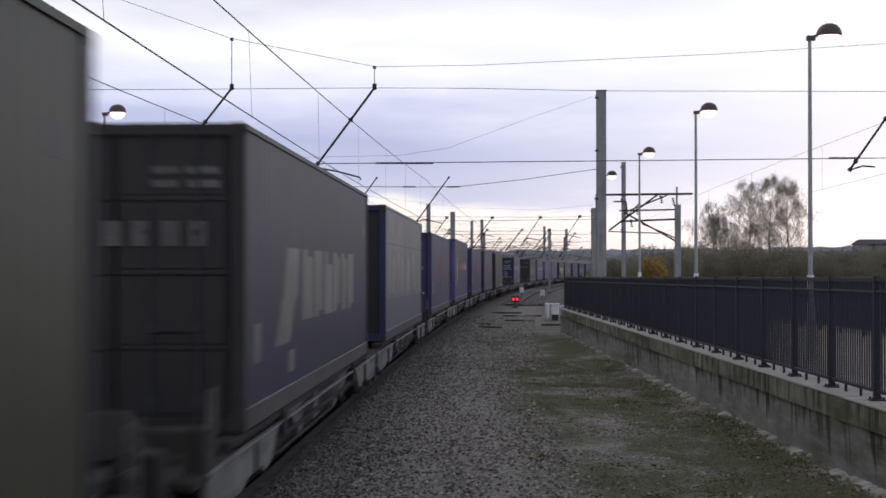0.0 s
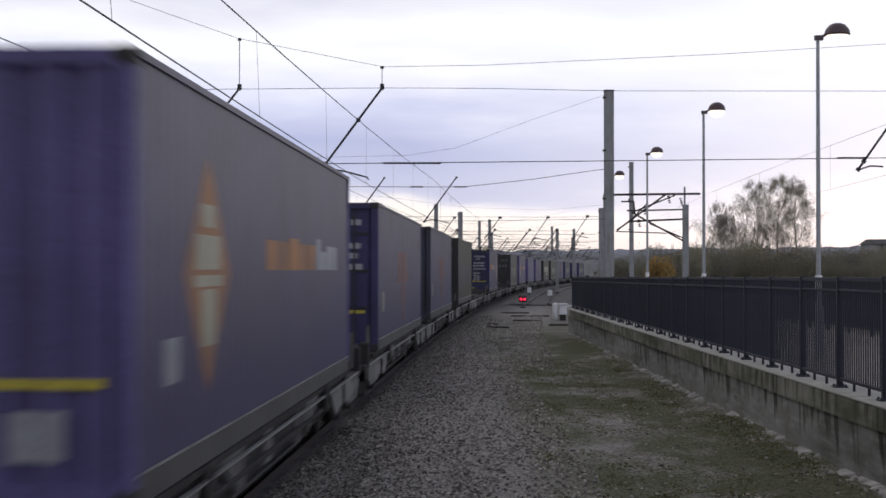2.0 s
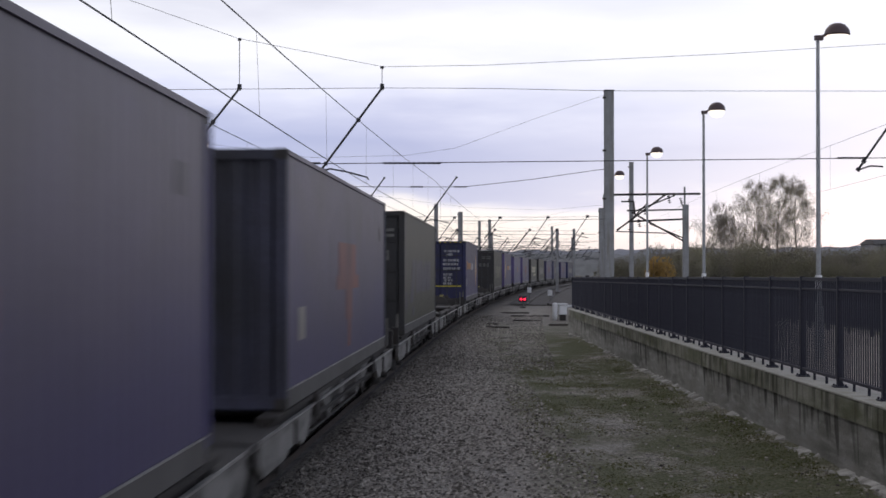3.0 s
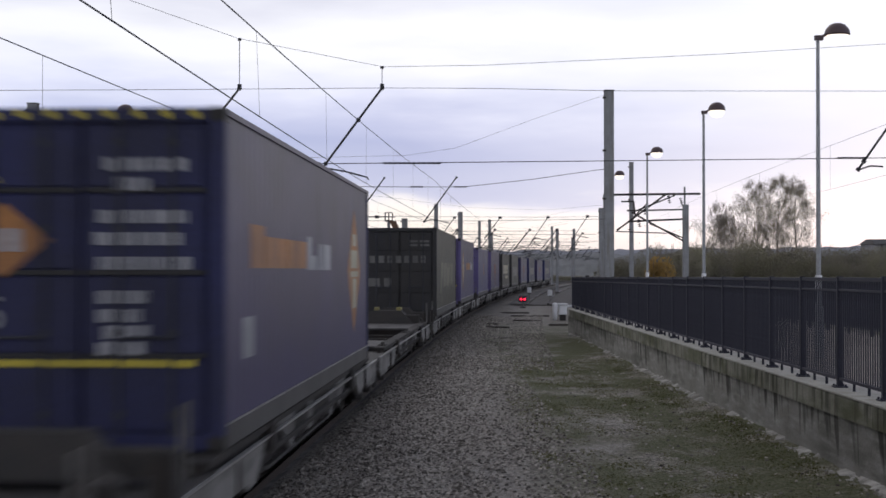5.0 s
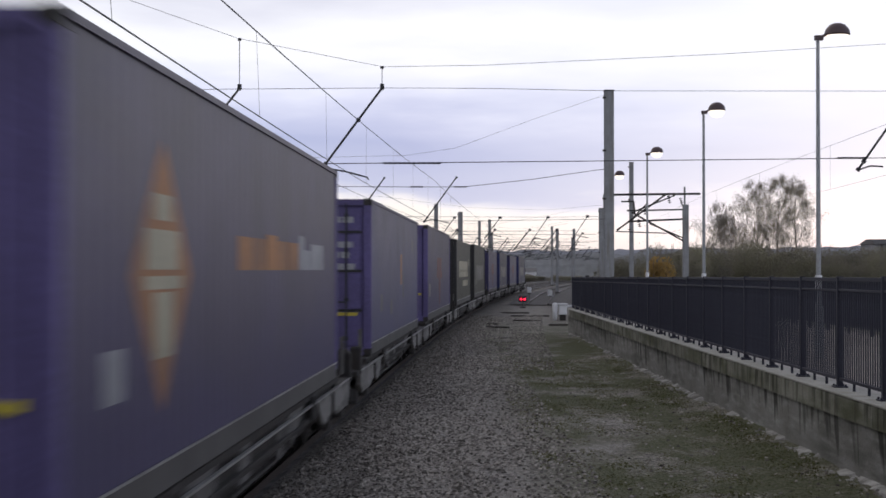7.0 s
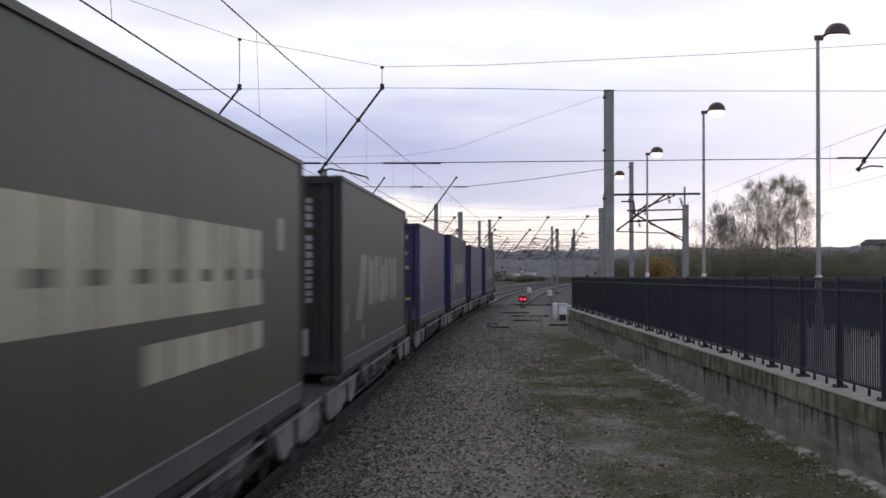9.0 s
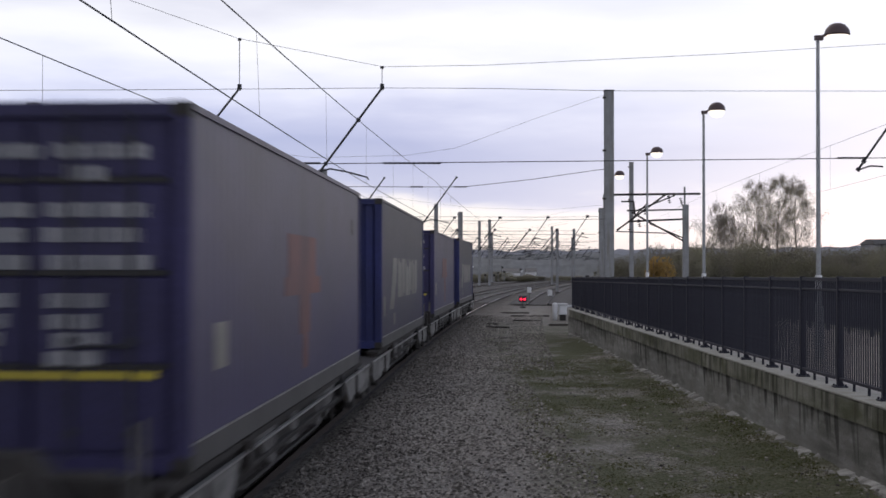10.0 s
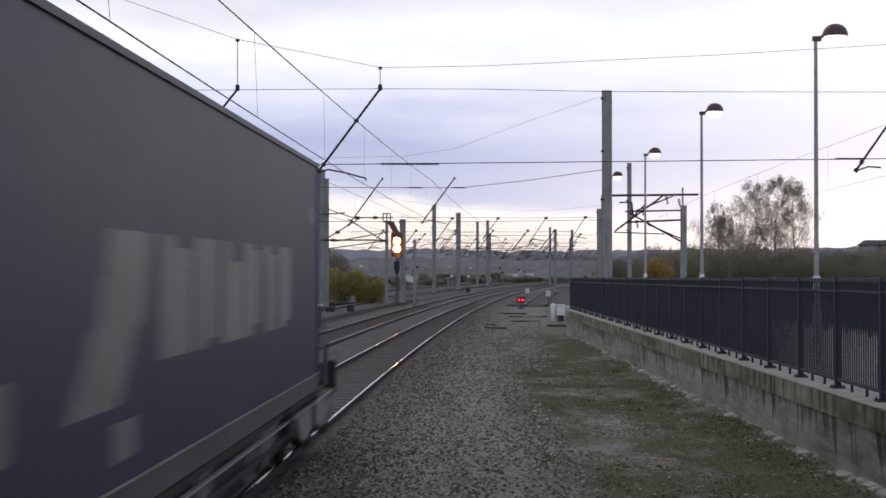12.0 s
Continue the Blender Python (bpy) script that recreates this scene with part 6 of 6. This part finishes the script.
def small_marks(ob, hw, hl, marks):
    for y0, y1, z0, z1, m in ((0.6, 1.0, 1.2, 1.9, "mark_orange"), (1.3, 1.6, 0.9, 1.5, "mark_dim"), (-2.2, -1.8, 0.6, 0.9, "mark_pale"), (-4.6, -4.2, 0.72, 1.05, "mark_pale"), (4.6, 4.9, 2.0, 2.3, "mark_pale")):
        side_plate("notice", ob, m, y0, y1, z0, z1, hw)


LOGOS = {"banded": banded, "marks": small_marks, "block": block_logo, "big_text": big_text, "red": red_figure, "diamond_near": diamond_near, "diamond_far": diamond_far}

PAIR, SECOND, FIRST = 37.2, 18.05, 14.52


def slot(k, second=0):
    return FIRST + PAIR * k + SECOND * second


def build_containers():
    grey = "dirty grey container with pale block lettering and dark doors"
    red = "mauve-grey container with blue doors, white lettering and yellow stripe"
    dia = "purple ribbed container end, orange diamond on dusty side"
    container(slot(-1, 1), "dirty olive container with plain sides on a wagon", "side_olive", "end_black", "dark_door", "block", ("side_grey",), high=2.95)
    container(slot(0), grey, "side_grey", "end_black", "dark_door", "block", high=2.95)
    container(slot(0, 1), "grey refrigerated container with white cooling unit in its end", "side_silver", "end_navy", "reefer", "banded", high=2.95)
    container(slot(1), red, "side_mauve", "end_door", "door", "red", high=2.83)
    container(slot(1, 1) + 0.2, dia, "side_mauve", "end_purple", "ribbed", "diamond_near", high=2.99)
    container(slot(2), red, "side_mauve", "end_door", "door", "red", high=2.83)
    container(slot(2, 1), "mauve-grey container with a sooty ribbed blue end", "side_mauve", "end_sooty", "plain", "red", high=2.89)
    container(slot(3), "dark olive container with black doors", "side_olive", "end_black", "dark_door", "block", ("side_grey",), high=2.95)
    container(slot(4), "blue container with white 45 and orange diamond on doors", "side_mauve", "end_navy", "size_door", "diamond_far", high=2.94)
    container(slot(5), "dark grey container with black doors and pale lettering", "side_olive", "end_black", "dark_door", "block", ("mark_olive",), high=2.95)
    container(slot(5, 1), dia, "side_mauve", "end_purple", "ribbed", "diamond_near", high=2.97)
    container(slot(6), "pale mauve container with blue doors and few markings", "side_lilac", "end_purple", "door", "marks", high=2.83)
    container(slot(6, 1), dia, "side_mauve", "end_purple", "ribbed", "red", high=2.9)
    container(slot(7), "olive container with large cream lettering on its side", "side_olive", "end_black", "dark_door", "big_text", ("mark_cream",), high=2.85)
    container(slot(7, 1), "dark container with white lettering up its ribbed end", "side_olive", "end_black", "lettered", "block", high=2.95)
    container(slot(8), red, "side_mauve", "end_door", "door", "red", high=2.83)
    container(slot(8, 1), "blue ribbed container end with white emblem and lettering", "side_grey", "end_blue", "lettered", "block", high=2.95)
    container(slot(9), red, "side_mauve", "end_door", "door", "red", high=2.83)
    container(slot(9, 1), "last blue container with white emblem on its end", "side_grey", "end_blue", "lettered", "block", high=2.95)


build_containers()


# ---- wagons ----
M["under_black"] = material("black_underframe", (0.025, 0.023, 0.022), 0.9, 0.1, (0.045, 0.036, 0.03), 3, 0.7)


M["plate_pale"] = material("pale_dusty_plate", (0.24, 0.23, 0.215), 0.75, 0.1, (0.11, 0.10, 0.092), 2.0, 0.85, streak=((0.05, 0.045, 0.04), (2.0, 1.2, 5.0), 0.7))
M["bogie"] = material("dusty_bogie_steel", (0.24, 0.23, 0.22), 0.8, 0.1, (0.08, 0.072, 0.068), 3, 0.8)


def wagon_meshes(outer):
    """One half of a twin flat wagon. Its middle is at the container's middle; outer: -1 or 1, the end with the buffers."""
    ob = thing("container_wagon", "dirty grey low flat wagon with open frame", "wagon", group="wagons of the train")
    hl = 9.15
    for s in (-1, 1):
        x0, x1 = (1.0, 1.22) if s > 0 else (-1.22, -1.0)
        # black beam; its top flange stands for the shaded gap under the sill
        b = Mesh().box(x0, x1, -7.4, 7.4, DECK - 0.09, DECK - 0.03, 0.008)
        b.box(x0 + 0.07, x1 - 0.07, -7.4, 7.4, DECK - 0.33, DECK - 0.09).box(x0, x1, -6.4, 6.4, DECK - 0.37, DECK - 0.32, 0.008)
        part("side_beam", b, M["under_black"], ob)
        part("worn_edge", Mesh().box(s * 1.235 - 0.02, s * 1.235 + 0.02, -8.65, 8.65, DECK - 0.168, DECK - 0.145), M["bright_edge"], ob)
        # pale side plates over the bogies, tapering into the dark middle
        for e in (-1, 1):
            xa, xb = s * 1.17, s * 1.245
            out = [(8.65, DECK - 0.17), (4.6, DECK - 0.17), (4.75, DECK - 0.28), (5.1, DECK - 0.48), (5.5, DECK - 0.54), (5.8, DECK - 0.46), (6.6, DECK - 0.46), (6.9, DECK - 0.54), (8.4, DECK - 0.54), (8.65, DECK - 0.4)]
            n = len(out)
            pl = Mesh().add([(xa, e * u, v) for u, v in out] + [(xb, e * u, v) for u, v in out],
                            [tuple(range(n)), tuple(reversed(range(n, 2 * n)))] + [(i, (i + 1) % n, n + (i + 1) % n, n + i) for i in range(n)])
            part("side_plate", pl, M["plate_pale"], ob, "pale dusty side plate over the bogie")
            part("plate_rib", Mesh().box(xb - 0.02, xb + 0.03, e * 6.2 - 0.04, e * 6.2 + 0.04, DECK - 0.45, DECK - 0.18, 0.01), M["under_black"], ob)
            part("bracket", Mesh().box(s * 1.2 - 0.07, s * 1.2 + 0.07, e * 4.1 - 0.16, e * 4.1 + 0.16, DECK - 0.34, DECK - 0.02, 0.03), M["under_black"], ob)
            part("gusset", Mesh().add([(s * 1.2, e * 2.2, DECK - 0.1), (s * 1.2, e * 3.5, DECK - 0.1), (s * 1.2, e * 2.5, DECK - 0.5), (s * 1.14, e * 2.2, DECK - 0.1), (s * 1.14, e * 3.5, DECK - 0.1), (s * 1.14, e * 2.5, DECK - 0.5)],
                                      [(0, 1, 2), (5, 4, 3), (0, 3, 4, 1), (1, 4, 5, 2), (2, 5, 3, 0)]), M["steel_grey"], ob)
        for y, w, h in ((-2.2, 0.06, 0.5), (-0.6, 0.22, 0.42), (1.7, 0.06, 0.5), (2.4, 0.2, 0.3)):
            part("bracket", Mesh().box(s * 1.13 - 0.06, s * 1.13 + 0.06, y - w, y + w, DECK - 0.2 - h * 0.6, DECK - 0.12, 0.02), M["bogie"], ob)
        for y in (-6.6, 6.6, -0.4, 0.4):
            spig = Mesh().box(s * 1.12 - 0.09, s * 1.12 + 0.09, y - 0.12, y + 0.12, DECK - 0.03, DECK - 0.002, 0.01)
            spig.rod((s * 1.12, y, DECK - 0.01), (s * 1.12, y, DECK + 0.05), 0.045, 8, 0.025)
            part("spigot", spig, M["steel_dark"], ob)
        truss = Mesh().rod((s * 1.0, -6.0, DECK - 0.36), (s * 1.0, -3.0, 0.3), 0.03, 6).rod((s * 1.0, -3.0, 0.3), (s * 1.0, 3.0, 0.3), 0.03, 6).rod((s * 1.0, 3.0, 0.3), (s * 1.0, 6.0, DECK - 0.36), 0.03, 6)
        part("truss_rod", truss, M["steel_dark"], ob)
    for y in (-7.2, -3.0, -1.0, 1.0, 3.0, 7.2):
        part("cross_beam", Mesh().box(-0.98, 0.98, y - 0.12, y + 0.12, DECK - 0.45, DECK - 0.24), M["under_black"], ob)
    for e in (-1, 1):
        ya, yb = sorted((e * 3.5, e * 6.2))
        part("deck_plate", Mesh().box(-1.0, 1.0, ya, yb, DECK - 0.12, DECK - 0.07, 0.01), M["steel_mid"], ob, "worn grey steel deck plate")
        # black disc on the plate paints the dark of an open hole
        part("drain_hole", Mesh().lathe([(0.22, DECK - 0.075), (0.22, DECK - 0.066)], (0.15, e * 5.0, 0), 14), M["under_black"], ob)
    part("floor_plate", Mesh().box(-1.05, 1.05, -7.2, 7.2, DECK - 0.56, DECK - 0.5), M["under_black"], ob)
    part("brake_gear", Mesh().box(-0.6, 0.6, -1.2, 0.6, 0.3, 0.42, 0.03).rod((-0.9, 1.6, 0.36), (0.9, 1.6, 0.36), 0.15, 10), M["under_black"], ob)
    for e in (-1, 1):
        ya, yb = sorted((e * 7.0, e * hl))
        part("end_deck", Mesh().box(-1.24, 1.24, ya, yb, DECK - 0.22, DECK - 0.14, 0.012), M["steel_dark"], ob)
        for s in (-1, 1):
            part("bogie_frame", Mesh().box(s * 1.00 - 0.07, s * 1.02 + 0.07, e * 7.55 - 1.25, e * 7.55 + 1.25, 0.36, 0.52, 0.05), M["under_black"], ob)
            for q in (-0.9, 0.9):
                w = Mesh().disc((s * 0.7525, e * 7.55 + q, 0.36), (1, 0, 0), 0.36, 0.12, 24).disc((s * 0.70, e * 7.55 + q, 0.36), (1, 0, 0), 0.385, 0.03, 24)
                part("wheel", w, M["steel_dark"], ob)
                part("axle_box", Mesh().box(s * 1.05 - 0.12, s * 1.05 + 0.12, e * 7.55 + q - 0.17, e * 7.55 + q + 0.17, 0.22, 0.5, 0.04), M["steel_dark"], ob)
                for dq in (-0.26, 0.26):
                    part("spring", Mesh().rod((s * 1.05, e * 7.55 + q + dq, 0.28), (s * 1.05, e * 7.55 + q + dq, 0.5), 0.075, 8), M["steel_dark"], ob)
            if e == outer:
                part("buffer", Mesh().rod((s * 0.88, e * hl, DECK - 0.05), (s * 0.88, e * (hl + 0.42), DECK - 0.05), 0.09, 10)
                     .disc((s * 0.88, e * (hl + 0.44), DECK - 0.05), (0, 1, 0), 0.22, 0.05, 14), M["steel_dark"], ob)
                if s > 0:
                    part("end_stanchion", Mesh().box(1.08, 1.26, e * 8.75 - 0.12, e * 8.75 + 0.12, DECK - 0.2, DECK + 0.25, 0.03), M["under_black"], ob)
                    part("end_post", Mesh().rod((s * 1.18, e * 8.0, DECK - 0.06), (s * 1.18, e * 8.0, DECK + 0.52), 0.02, 6)
                     .rod((s * 1.18, e * 8.3, DECK - 0.06), (s * 1.18, e * 8.3, DECK + 0.52), 0.02, 6), M["steel_grey"], ob)
        for q in (-0.9, 0.9):
            part("axle", Mesh().rod((-0.75, e * 7.55 + q, 0.36), (0.75, e * 7.55 + q, 0.36), 0.08, 8), M["steel_dark"], ob)
        yb = e * 8.05
        bh = Mesh().box(-0.98, 0.98, yb - 0.1, yb + 0.1, DECK - 0.06, DECK + 0.17, 0.03)
        bh.stack([[(-0.75, yb - 0.25, DECK - 0.06), (0.75, yb - 0.25, DECK - 0.06), (0.75, yb + 0.25, DECK - 0.06), (-0.75, yb + 0.25, DECK - 0.06)],
                  [(-0.42, yb - 0.16, DECK + 0.3), (0.42, yb - 0.16, DECK + 0.3), (0.42, yb + 0.16, DECK + 0.3), (-0.42, yb + 0.16, DECK + 0.3)]])
        if e == outer:
            part("bulkhead", bh, M["steel_dark"], ob)
            for s in ((-0.34, 0.34) if outer > 0 else ()):
                part("lock_block", Mesh().box(s - 0.08, s + 0.08, yb - 0.1, yb + 0.1, DECK + 0.3, DECK + 0.4, 0.02), M["lock_yellow"], ob, "faded yellow lock block")
    part("coupling", Mesh().rod((0, outer * hl, DECK - 0.1), (0, outer * (hl + 0.5), DECK - 0.1), 0.06, 8)
         .rod((0, -outer * hl, DECK - 0.2), (0, -outer * (hl + 0.15), DECK - 0.2), 0.09, 8), M["steel_dark"], ob)
    return ob


def build_wagons():
    a, b = wagon_meshes(-1), wagon_meshes(1)
    for k in range(-1, 10):
        for second, src in ((0, a), (1, b)):
            if k == -1 and second == 0:
                continue
            fresh = (k == -1 and second == 1) or (k == 0 and second == 0)
            ob = src if fresh else copy_thing(src, Matrix())
            CARRIED.append((ob, slot(k, second) + LEN / 2, 0.0))


build_wagons()


def train_rows(middle, z):
    """Rows of a thing of the train whose middle is at that length along the line at the start."""
    rows = []
    for i in range(25):
        t = i * 0.5
        y = middle - SPEED * t + (0.375 if i % 2 else -0.25) - (0.45 if i == 24 else 0.0)
        p, s = line(y)
        rows.append((t, pose(p.x, p.y, z, 0, 0, -math.degrees(math.atan(s)))))
    return rows


def motions():
    for ob, middle, z in CARRIED:
        walk(ob, train_rows(middle, z))


motions()
